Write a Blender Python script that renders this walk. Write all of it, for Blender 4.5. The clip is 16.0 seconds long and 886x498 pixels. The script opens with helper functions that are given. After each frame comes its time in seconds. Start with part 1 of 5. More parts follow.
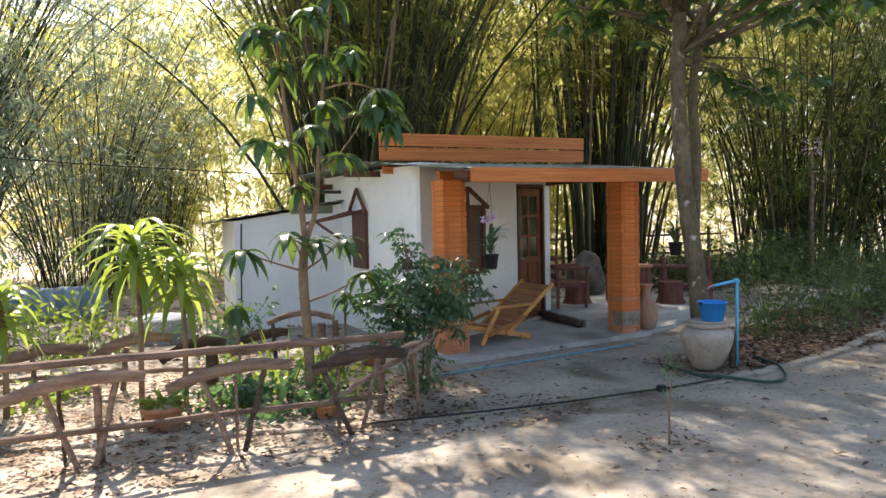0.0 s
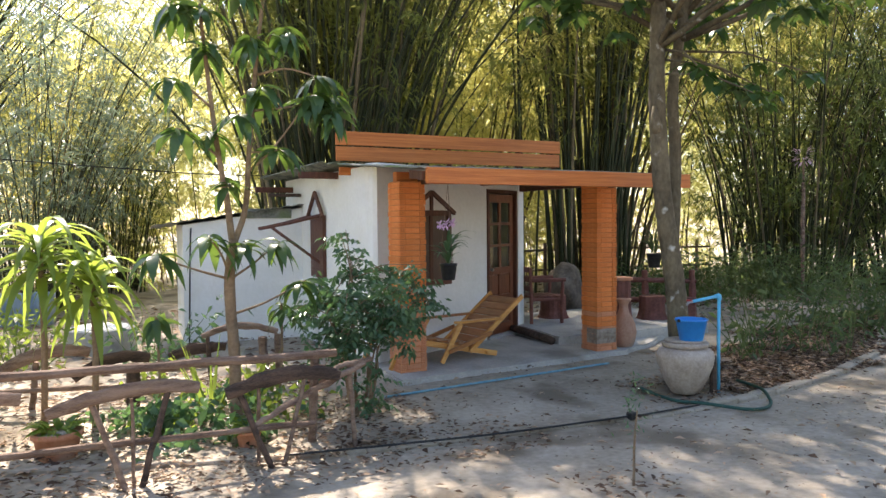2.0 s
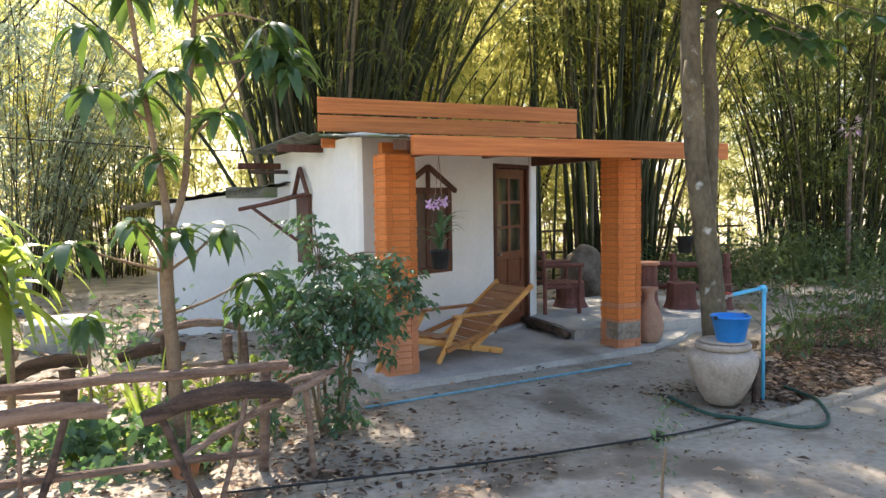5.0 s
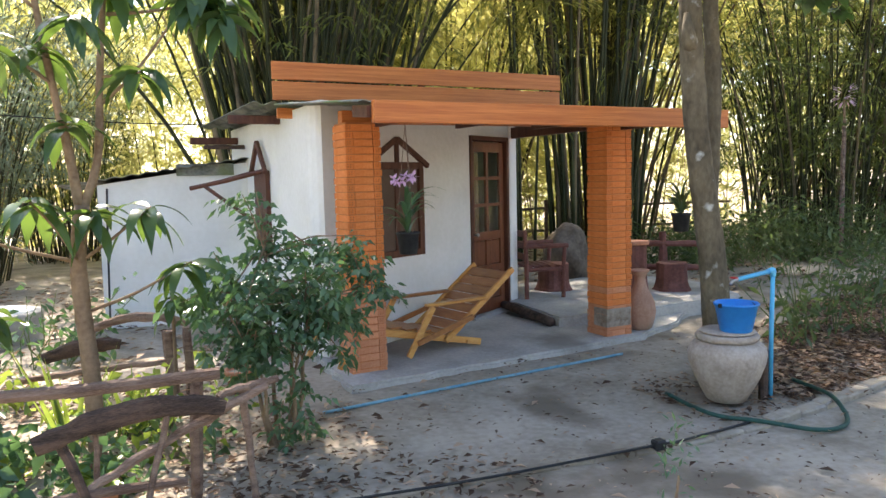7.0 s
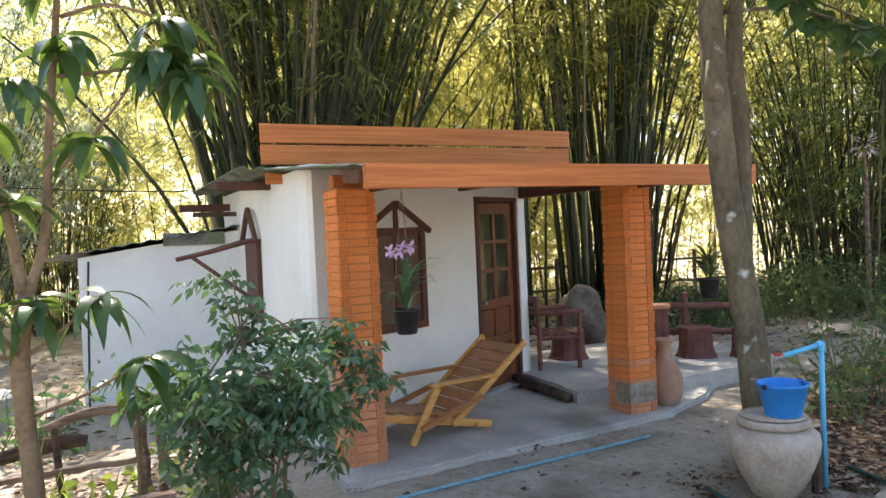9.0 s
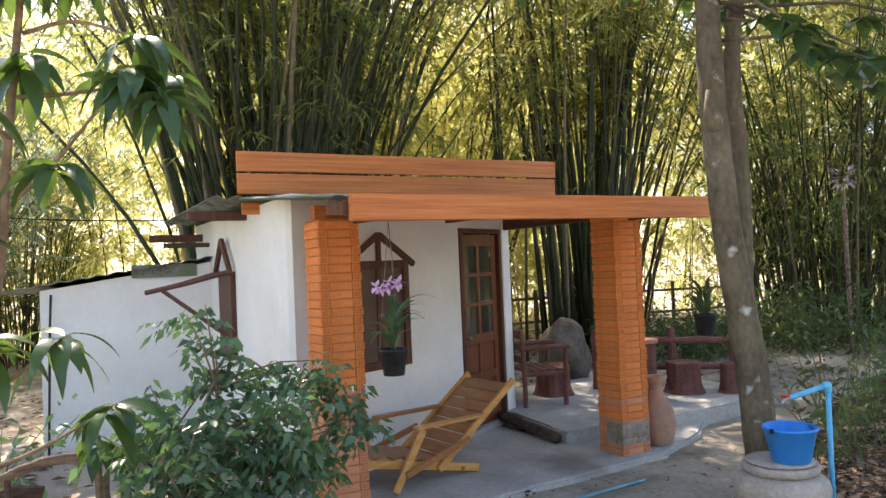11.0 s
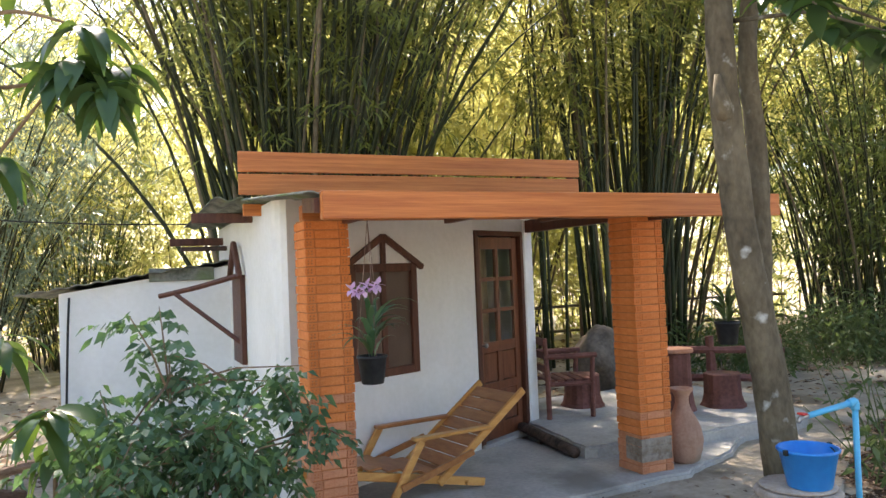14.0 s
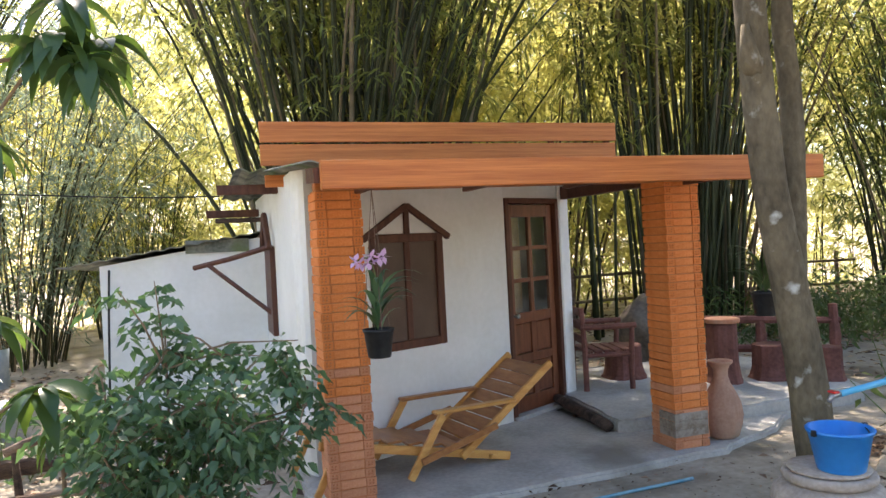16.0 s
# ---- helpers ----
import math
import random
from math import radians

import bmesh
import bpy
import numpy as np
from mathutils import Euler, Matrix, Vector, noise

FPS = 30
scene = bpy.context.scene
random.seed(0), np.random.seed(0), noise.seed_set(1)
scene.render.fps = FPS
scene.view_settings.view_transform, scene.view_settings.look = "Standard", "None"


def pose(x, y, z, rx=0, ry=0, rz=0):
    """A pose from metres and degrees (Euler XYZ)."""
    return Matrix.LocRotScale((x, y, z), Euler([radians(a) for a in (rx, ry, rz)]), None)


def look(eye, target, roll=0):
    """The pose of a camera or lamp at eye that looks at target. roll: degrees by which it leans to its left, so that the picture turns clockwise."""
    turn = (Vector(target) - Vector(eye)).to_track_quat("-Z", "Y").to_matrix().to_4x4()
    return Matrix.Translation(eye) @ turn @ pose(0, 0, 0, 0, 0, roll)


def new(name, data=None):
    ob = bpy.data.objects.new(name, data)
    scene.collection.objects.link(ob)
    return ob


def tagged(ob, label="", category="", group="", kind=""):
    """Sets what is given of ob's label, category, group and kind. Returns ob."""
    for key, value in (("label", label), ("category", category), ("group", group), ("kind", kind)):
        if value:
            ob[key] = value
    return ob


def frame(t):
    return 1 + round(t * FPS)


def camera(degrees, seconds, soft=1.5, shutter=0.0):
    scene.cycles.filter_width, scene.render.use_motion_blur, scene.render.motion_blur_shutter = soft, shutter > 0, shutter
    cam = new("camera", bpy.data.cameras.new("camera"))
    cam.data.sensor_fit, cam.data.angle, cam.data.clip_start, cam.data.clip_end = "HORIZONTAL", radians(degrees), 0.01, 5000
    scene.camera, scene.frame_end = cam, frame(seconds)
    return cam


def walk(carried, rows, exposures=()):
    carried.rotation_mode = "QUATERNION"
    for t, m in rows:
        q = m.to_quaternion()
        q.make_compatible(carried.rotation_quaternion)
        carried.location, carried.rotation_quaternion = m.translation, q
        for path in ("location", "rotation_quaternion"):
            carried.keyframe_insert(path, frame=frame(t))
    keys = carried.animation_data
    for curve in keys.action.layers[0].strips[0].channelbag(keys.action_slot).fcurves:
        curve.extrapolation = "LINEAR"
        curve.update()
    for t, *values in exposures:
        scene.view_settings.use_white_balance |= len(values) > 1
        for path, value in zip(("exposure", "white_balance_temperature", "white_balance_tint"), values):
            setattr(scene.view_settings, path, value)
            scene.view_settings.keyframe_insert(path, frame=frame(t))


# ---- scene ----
cam = camera(61.5, 16.0)
PATH = [
    (0, (0.047, -0.295, 1.827), (0.949, 1.487, 1.725), -1.3),
    (0.5, (0.329, -0.149, 1.805), (1.212, 1.645, 1.777), -1.2),
    (1, (0.575, -0.072, 1.783), (1.442, 1.728, 1.702), 0.1),
    (1.5, (0.716, 0.101, 1.731), (1.599, 1.893, 1.633), 0.1),
    (2, (0.758, 0.204, 1.755), (1.676, 1.979, 1.682), -0.5),
    (2.5, (0.933, 0.325, 1.758), (1.835, 2.106, 1.641), -0.4),
    (3, (1.138, 0.455, 1.779), (2.039, 2.237, 1.669), -0.2),
    (3.5, (1.347, 0.6, 1.733), (2.219, 2.396, 1.615), -0.6),
    (4, (1.35, 0.746, 1.776), (2.207, 2.55, 1.654), -0.5),
    (6.5, (1.937, 1.642, 1.704), (2.814, 3.432, 1.538), -1.7),
    (7, (1.964, 1.76, 1.722), (2.865, 3.536, 1.535), -1.3),
    (7.5, (2.255, 1.857, 1.624), (3.102, 3.663, 1.485), -0.5),
    (8, (2.33, 1.973, 1.629), (3.198, 3.768, 1.474), -1.0),
    (8.5, (2.28, 2.133, 1.776), (3.154, 3.928, 1.677), -2.1),
    (11, (2.311, 2.58, 1.855), (3.268, 4.336, 1.893), -2.4),
    (11.5, (2.378, 2.558, 1.862), (3.344, 4.309, 1.878), -2.7),
    (12, (2.389, 2.571, 1.857), (3.351, 4.324, 1.902), -3.3),
    (12.5, (2.528, 2.556, 1.852), (3.448, 4.331, 1.893), -2.7),
    (13, (2.688, 2.507, 1.847), (3.568, 4.304, 1.867), -3.1),
    (13.5, (2.811, 2.548, 1.763), (3.651, 4.363, 1.794), -3.3),
    (14, (2.894, 2.624, 1.802), (3.693, 4.457, 1.866), -2.3),
    (14.5, (2.995, 2.686, 1.83), (3.777, 4.526, 1.878), -2.7),
    (15, (3.129, 2.681, 1.868), (3.826, 4.556, 1.88), -1.6),
    (15.5, (3.139, 2.707, 1.83), (3.8, 4.595, 1.819), -2.1),
    (16, (3.263, 2.659, 1.804), (3.898, 4.556, 1.789), -2.9),
]
walk(cam, [(t, look(eye, target, roll)) for t, eye, target, roll in PATH],
     [(0, 1.78, 6900, 15), (1.5, 1.95, 6900, 15), (4, 2.2, 6900, 15), (7, 2.35, 6900, 15), (11, 2.3, 7000, 17), (14, 2.36, 7000, 16), (16, 2.34, 7000, 17)])

# ---- light ----
SUN_AZ, SUN_EL = radians(4), radians(47)      # azimuth from +y towards +x
world = bpy.data.worlds.new("world")
scene.world = world
world.use_nodes = True
sky = world.node_tree.nodes.new("ShaderNodeTexSky")
sky.sky_type, sky.sun_disc = "NISHITA", False
sky.sun_elevation, sky.sun_rotation = SUN_EL, SUN_AZ
back = world.node_tree.nodes["Background"]
back.inputs["Strength"].default_value = 0.115
world.node_tree.links.new(sky.outputs[0], back.inputs["Color"])
sun = new("sun", bpy.data.lights.new("sun", "SUN"))
sun.data.energy, sun.data.angle, sun.data.color = 5.0, radians(0.6), (1.0, 0.93, 0.82)
to_sun = Vector((math.sin(SUN_AZ) * math.cos(SUN_EL), math.cos(SUN_AZ) * math.cos(SUN_EL), math.sin(SUN_EL)))
sun.matrix_world = look(to_sun * 30, (0, 0, 0))


# ---- materials ----
def material(name, a, b, scale=6.0, rough=0.8, bump=0.2, fine=60.0, stretch=(1, 1, 1), spec=0.3, piece=0.0, stain=None, metal=0.0):
    """Two tones mixed by coarse and fine noise, with relief; piece: how far the tone differs from object to object."""
    m = bpy.data.materials.new(name)
    m.use_nodes = True
    n, l = m.node_tree.nodes, m.node_tree.links
    bsdf = n["Principled BSDF"]
    bsdf.inputs["Roughness"].default_value, bsdf.inputs["Specular IOR Level"].default_value = rough, spec
    bsdf.inputs["Metallic"].default_value = metal
    co, mp = n.new("ShaderNodeTexCoord"), n.new("ShaderNodeMapping")
    mp.inputs["Scale"].default_value = stretch
    l.new(co.outputs["Object"], mp.inputs["Vector"])
    n1, n2 = n.new("ShaderNodeTexNoise"), n.new("ShaderNodeTexNoise")
    n1.inputs["Scale"].default_value, n1.inputs["Detail"].default_value = scale, 6
    n2.inputs["Scale"].default_value, n2.inputs["Detail"].default_value = fine, 4
    l.new(mp.outputs[0], n1.inputs["Vector"]), l.new(mp.outputs[0], n2.inputs["Vector"])
    add = n.new("ShaderNodeMath")
    add.operation = "ADD"
    l.new(n1.outputs["Fac"], add.inputs[0])
    half = n.new("ShaderNodeMath")
    half.operation = "MULTIPLY_ADD"
    half.inputs[1].default_value, half.inputs[2].default_value = 0.6, -0.3
    l.new(n2.outputs["Fac"], half.inputs[0]), l.new(half.outputs[0], add.inputs[1])
    ramp = n.new("ShaderNodeValToRGB")
    ramp.color_ramp.elements[0].position, ramp.color_ramp.elements[1].position = 0.3, 0.7
    ramp.color_ramp.elements[0].color, ramp.color_ramp.elements[1].color = (*a, 1), (*b, 1)
    l.new(add.outputs[0], ramp.inputs["Fac"])
    colour = ramp.outputs["Color"]
    if stain:
        big, sr, mix = n.new("ShaderNodeTexNoise"), n.new("ShaderNodeValToRGB"), n.new("ShaderNodeMixRGB")
        big.inputs["Scale"].default_value, big.inputs["Detail"].default_value = stain[1], 8
        l.new(co.outputs["Object"], big.inputs["Vector"]), l.new(big.outputs["Fac"], sr.inputs["Fac"])
        sr.color_ramp.elements[0].position, sr.color_ramp.elements[1].position = stain[2], stain[2] + 0.12
        l.new(sr.outputs["Color"], mix.inputs["Fac"]), l.new(colour, mix.inputs[1])
        mix.inputs[2].default_value = (*stain[0], 1)
        colour = mix.outputs[0]
    if piece:
        info, hsv, mul = n.new("ShaderNodeObjectInfo"), n.new("ShaderNodeHueSaturation"), n.new("ShaderNodeMath")
        mul.operation = "MULTIPLY_ADD"
        mul.inputs[1].default_value, mul.inputs[2].default_value = piece, 1 - piece / 2
        l.new(info.outputs["Random"], mul.inputs[0]), l.new(mul.outputs[0], hsv.inputs["Value"]), l.new(colour, hsv.inputs["Color"])
        colour = hsv.outputs[0]
    l.new(colour, bsdf.inputs["Base Color"])
    bp = n.new("ShaderNodeBump")
    bp.inputs["Strength"].default_value, bp.inputs["Distance"].default_value = bump, 0.02
    l.new(add.outputs[0], bp.inputs["Height"]), l.new(bp.outputs[0], bsdf.inputs["Normal"])
    return m


def leaf_material(name, a, b, glow, through_light=0.5, rough=0.45):
    """Leaves: each island has its own tone; light shines through them."""
    m = bpy.data.materials.new(name)
    m.use_nodes = True
    n, l = m.node_tree.nodes, m.node_tree.links
    bsdf, out = n["Principled BSDF"], n["Material Output"]
    bsdf.inputs["Roughness"].default_value, bsdf.inputs["Specular IOR Level"].default_value = rough, 0.4
    geo, ramp, tr, mix = n.new("ShaderNodeNewGeometry"), n.new("ShaderNodeValToRGB"), n.new("ShaderNodeBsdfTranslucent"), n.new("ShaderNodeMixShader")
    ramp.color_ramp.elements[0].color, ramp.color_ramp.elements[1].color = (*a, 1), (*b, 1)
    l.new(geo.outputs["Random Per Island"], ramp.inputs["Fac"])
    l.new(ramp.outputs["Color"], bsdf.inputs["Base Color"])
    tint = n.new("ShaderNodeMixRGB")
    tint.inputs["Fac"].default_value = 0.7
    tint.inputs[2].default_value = (*glow, 1)
    l.new(ramp.outputs["Color"], tint.inputs[1]), l.new(tint.outputs[0], tr.inputs["Color"])
    mix.inputs["Fac"].default_value = through_light
    l.new(bsdf.outputs[0], mix.inputs[1]), l.new(tr.outputs[0], mix.inputs[2]), l.new(mix.outputs[0], out.inputs["Surface"])
    return m


def glass_material(name):
    m = bpy.data.materials.new(name)
    m.use_nodes = True
    b = m.node_tree.nodes["Principled BSDF"]
    b.inputs["Base Color"].default_value, b.inputs["Roughness"].default_value = (0.85, 0.9, 0.88, 1), 0.03
    b.inputs["Transmission Weight"].default_value, b.inputs["IOR"].default_value = 1.0, 1.7
    return m


EARTH = material("packed_earth", (0.245, 0.205, 0.155), (0.41, 0.355, 0.285), 1.6, 0.95, 0.8, 18, stain=((0.175, 0.14, 0.10), 1.1, 0.53))
CONCRETE = material("worn_concrete", (0.34, 0.325, 0.30), (0.50, 0.48, 0.44), 2.5, 0.85, 0.3, 30, stain=((0.24, 0.225, 0.2), 0.9, 0.56))
PLASTER = material("white_earth_plaster", (0.76, 0.75, 0.72), (0.84, 0.83, 0.81), 2.0, 0.9, 0.35, 18, stain=((0.68, 0.65, 0.6), 0.7, 0.62))
ORANGE = material("orange_stained_wood", (0.40, 0.105, 0.022), (0.62, 0.205, 0.05), 4.0, 0.45, 0.12, 22, stretch=(0.22, 9, 9), spec=0.4)
BRICK = material("orange_brick", (0.64, 0.18, 0.04), (0.77, 0.26, 0.08), 9.0, 0.75, 0.3, 70, piece=0.15)
BRICK_RAW = material("pale_worn_brick", (0.52, 0.20, 0.10), (0.64, 0.29, 0.16), 9.0, 0.85, 0.35, 70, piece=0.16)
MORTAR = material("orange_stained_mortar", (0.42, 0.14, 0.05), (0.54, 0.2, 0.08), 9.0, 0.9, 0.4, 60)
DARKWOOD = material("dark_brown_wood", (0.075, 0.028, 0.018), (0.14, 0.055, 0.033), 4.0, 0.5, 0.15, 40, stretch=(5, 5, 0.8))
DOORWOOD = material("red_brown_door_wood", (0.13, 0.04, 0.018), (0.22, 0.075, 0.035), 4.0, 0.35, 0.1, 40, stretch=(6, 6, 0.7), spec=0.5)
CHAIRWOOD = material("varnished_yellow_wood", (0.52, 0.22, 0.055), (0.68, 0.36, 0.11), 3.0, 0.35, 0.1, 45, stretch=(2, 8, 8), spec=0.5)
SLATWOOD = material("varnished_red_brown_slat", (0.30, 0.11, 0.035), (0.44, 0.19, 0.065), 3.0, 0.35, 0.1, 45, stretch=(8, 2, 8), spec=0.5, piece=0.25)
GREYWOOD = material("weathered_grey_wood", (0.115, 0.07, 0.05), (0.30, 0.21, 0.16), 3.0, 0.9, 0.5, 40, stretch=(1, 7, 7), piece=0.3)
BURNT = material("charred_wood", (0.03, 0.022, 0.018), (0.13, 0.085, 0.065), 3.0, 0.9, 0.5, 40, stretch=(1, 6, 6))
REDWOOD = material("red_brown_log_paint", (0.12, 0.045, 0.035), (0.22, 0.09, 0.07), 4.0, 0.7, 0.4, 30, piece=0.2)
CLAY = material("terracotta", (0.42, 0.18, 0.10), (0.54, 0.27, 0.17), 4.0, 0.8, 0.2, 40, stain=((0.38, 0.26, 0.2), 3.0, 0.55))
JARCLAY = material("pale_grey_clay", (0.30, 0.245, 0.2), (0.46, 0.39, 0.33), 5.0, 0.85, 0.35, 40, stain=((0.17, 0.115, 0.09), 2.6, 0.56))
BLUE = material("blue_plastic", (0.004, 0.19, 0.6), (0.01, 0.24, 0.68), 4.0, 0.35, 0.03, 30, spec=0.5)
PIPEBLUE = material("light_blue_pvc", (0.06, 0.40, 0.66), (0.09, 0.46, 0.72), 4.0, 0.4, 0.03, 30, spec=0.5)
HOSEBLUE = material("dusty_blue_hose", (0.10, 0.28, 0.38), (0.22, 0.40, 0.48), 8.0, 0.6, 0.1, 30)
HOSEGREEN = material("dark_green_hose", (0.012, 0.05, 0.04), (0.03, 0.09, 0.07), 8.0, 0.5, 0.1, 30)
BLACK = material("black_plastic", (0.012, 0.012, 0.013), (0.03, 0.03, 0.03), 8.0, 0.5, 0.1, 30)
STEEL = material("dull_steel", (0.3, 0.3, 0.3), (0.4, 0.4, 0.4), 8.0, 0.4, 0.05, 30, metal=0.9)
REDTAP = material("red_tap_plastic", (0.5, 0.03, 0.03), (0.6, 0.05, 0.04), 8.0, 0.4, 0.05, 30)
SHEET = material("mossy_roof_sheet", (0.10, 0.11, 0.09), (0.30, 0.30, 0.26), 3.0, 0.85, 0.3, 30, stain=((0.12, 0.16, 0.06), 1.5, 0.55))
STONE = material("grey_brown_stone", (0.09, 0.07, 0.052), (0.2, 0.16, 0.125), 3.0, 0.9, 0.8, 20)
BARK = material("grey_green_bark", (0.07, 0.056, 0.036), (0.17, 0.14, 0.092), 5.0, 0.95, 0.7, 35, stretch=(1, 1, 0.5), stain=((0.46, 0.46, 0.42), 8.0, 0.63))
TWIG = material("brown_bark", (0.16, 0.105, 0.065), (0.28, 0.2, 0.13), 7.0, 0.9, 0.5, 40)
STEMGREEN = material("green_stem", (0.09, 0.13, 0.04), (0.17, 0.2, 0.08), 7.0, 0.7, 0.2, 40)
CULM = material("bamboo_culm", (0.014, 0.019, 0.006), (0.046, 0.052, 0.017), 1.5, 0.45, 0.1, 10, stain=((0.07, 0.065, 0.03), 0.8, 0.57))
CULM_DRY = material("dry_bamboo_culm", (0.10, 0.075, 0.045), (0.22, 0.17, 0.10), 1.5, 0.6, 0.1, 10)
PETAL = leaf_material("pale_pink_petals", (0.72, 0.45, 0.7), (0.85, 0.66, 0.84), (0.85, 0.65, 0.85), 0.35)
BAMBOO_LEAF = leaf_material("bamboo_leaves", (0.05, 0.085, 0.02), (0.13, 0.17, 0.035), (0.48, 0.48, 0.14), 0.5)
# lit copy of the bamboo leaf: distant sunlight put into paler colours
FAR_LEAF = leaf_material("painted_sun_foliage", (0.16, 0.19, 0.05), (0.37, 0.38, 0.1), (0.88, 0.86, 0.4), 0.62)
DARK_LEAF = leaf_material("dark_foliage", (0.03, 0.058, 0.022), (0.10, 0.145, 0.055), (0.2, 0.28, 0.08), 0.38)
MANGO_LEAF = leaf_material("mango_leaves", (0.03, 0.07, 0.028), (0.065, 0.12, 0.045), (0.2, 0.32, 0.04), 0.28, 0.27)
SHRUB_LEAF = leaf_material("shrub_leaves", (0.04, 0.09, 0.05), (0.12, 0.2, 0.105), (0.16, 0.32, 0.08), 0.3, 0.28)
STRAP_LEAF = leaf_material("strap_leaves", (0.07, 0.14, 0.025), (0.16, 0.24, 0.05), (0.42, 0.52, 0.08), 0.45, 0.3)
LITTER = leaf_material("dry_fallen_leaves", (0.05, 0.028, 0.018), (0.52, 0.36, 0.24), (0.35, 0.2, 0.1), 0.2, 0.8)
# half-lit bamboo leaf, between the near and far tones; sunlight is in its colour
GOLD_LIT_LEAF = leaf_material("painted_half_sun_foliage", (0.13, 0.16, 0.04), (0.32, 0.33, 0.08), (0.9, 0.84, 0.3), 0.62)
# grey-blue tone carries the sky light that these leaves reflect
GREY_LEAF = leaf_material("painted_skylight_foliage", (0.06, 0.10, 0.07), (0.15, 0.2, 0.16), (0.3, 0.38, 0.25), 0.4, 0.3)
LITTER.node_tree.nodes["Color Ramp"].color_ramp.elements[0].position = 0.35
THICKET_LEAF = leaf_material("thicket_leaves", (0.035, 0.062, 0.02), (0.10, 0.14, 0.04), (0.3, 0.35, 0.09), 0.42)
VASECLAY = material("greyish_terracotta", (0.34, 0.19, 0.13), (0.46, 0.28, 0.2), 4.0, 0.85, 0.2, 40, stain=((0.33, 0.25, 0.2), 3.0, 0.55))
GLASS = glass_material("window_glass")
SCREEN = material("dusty_window_screen", (0.09, 0.055, 0.04), (0.14, 0.09, 0.065), 3.0, 0.4, 0.05, 90)
INSIDE = material("dim_inside_plaster", (0.5, 0.48, 0.44), (0.6, 0.58, 0.54), 3.0, 0.9, 0.1, 30)
STAINED = material("stained_grey_mortar", (0.2, 0.15, 0.11), (0.36, 0.31, 0.26), 9.0, 0.9, 0.5, 40)
CURTAIN = material("tan_curtain_cloth", (0.42, 0.27, 0.16), (0.6, 0.42, 0.27), 5.0, 0.9, 0.2, 60)
TARP = material("blue_grey_tarpaulin", (0.2, 0.27, 0.33), (0.36, 0.42, 0.47), 2.0, 0.6, 0.3, 12)
SOOT = material("dark_netting", (0.015, 0.025, 0.04), (0.04, 0.055, 0.075), 2.0, 0.8, 0.3, 12)


# ---- mesh helpers ----
def part(name, bm, mat, parent=None, label="", smooth=False):
    me = bpy.data.meshes.new(name)
    bm.to_mesh(me)
    bm.free()
    return part_mesh(name, me, mat, parent, label, smooth)


def part_mesh(name, me, mat, parent=None, label="", smooth=False):
    me.materials.append(mat)
    if smooth:
        me.polygons.foreach_set("use_smooth", [True] * len(me.polygons))
    ob = new(name, me)
    if parent:
        ob.parent = parent
    if label:
        tagged(ob, label)
    return ob


def thing(name, m, label, category, group="", kind=""):
    ob = tagged(new(name), label, category, group, kind)
    ob.matrix_world = m
    return ob


def add_box(bm, x0, y0, z0, x1, y1, z1, bevel=0.004, m=None):
    r = bmesh.ops.create_cube(bm, size=1.0)
    vs = r["verts"]
    mm = Matrix.Translation(((x0 + x1) / 2, (y0 + y1) / 2, (z0 + z1) / 2)) @ Matrix.Diagonal((x1 - x0, y1 - y0, z1 - z0, 1))
    bmesh.ops.transform(bm, matrix=mm, verts=vs)
    if bevel:
        es = list({e for v in vs for e in v.link_edges})
        r2 = bmesh.ops.bevel(bm, geom=es, offset=bevel, segments=1, affect="EDGES")
        vs = list({v for f in r2["faces"] for v in f.verts} | {v for v in vs if v.is_valid})
    if m is not None:
        bmesh.ops.transform(bm, matrix=m, verts=vs)
    return bm


def box(x0, y0, z0, x1, y1, z1, bevel=0.004, m=None):
    return add_box(bmesh.new(), x0, y0, z0, x1, y1, z1, bevel, m)


def add_tube(bm, pts, radii, sides=8, jitter=0.0, rng=None, flat=1.0):
    pts = [Vector(p) for p in pts]
    rings = []
    for i, p in enumerate(pts):
        d = (pts[min(i + 1, len(pts) - 1)] - pts[max(i - 1, 0)]).normalized()
        u = d.cross(Vector((0, 0, 1)) if abs(d.z) < 0.9 else Vector((0, 1, 0))).normalized()
        v = u.cross(d)
        r = radii[i] if isinstance(radii, (list, tuple)) else radii
        ring = []
        for k in range(sides):
            a = 2 * math.pi * k / sides
            rr = r * (1 + (rng.uniform(-jitter, jitter) if rng else 0))
            ring.append(bm.verts.new(p + u * math.cos(a) * rr * flat + v * math.sin(a) * rr))
        rings.append(ring)
    for a, b in zip(rings, rings[1:]):
        for k in range(sides):
            bm.faces.new((a[k], a[(k + 1) % sides], b[(k + 1) % sides], b[k]))
    bm.faces.new(rings[0][::-1]), bm.faces.new(rings[-1])
    return bm


def tube(pts, radii, sides=8, jitter=0.0, rng=None, flat=1.0):
    return add_tube(bmesh.new(), pts, radii, sides, jitter, rng, flat)


def lathe(profile, sides=32):
    """Turned shape from (radius, height) pairs."""
    bm = bmesh.new()
    rings = [[bm.verts.new((r * math.cos(2 * math.pi * k / sides), r * math.sin(2 * math.pi * k / sides), z)) for k in range(sides)] for r, z in profile]
    for a, b in zip(rings, rings[1:]):
        for k in range(sides):
            bm.faces.new((a[k], a[(k + 1) % sides], b[(k + 1) % sides], b[k]))
    bm.faces.new(rings[0][::-1])
    bm.faces.new(rings[-1])
    return bm


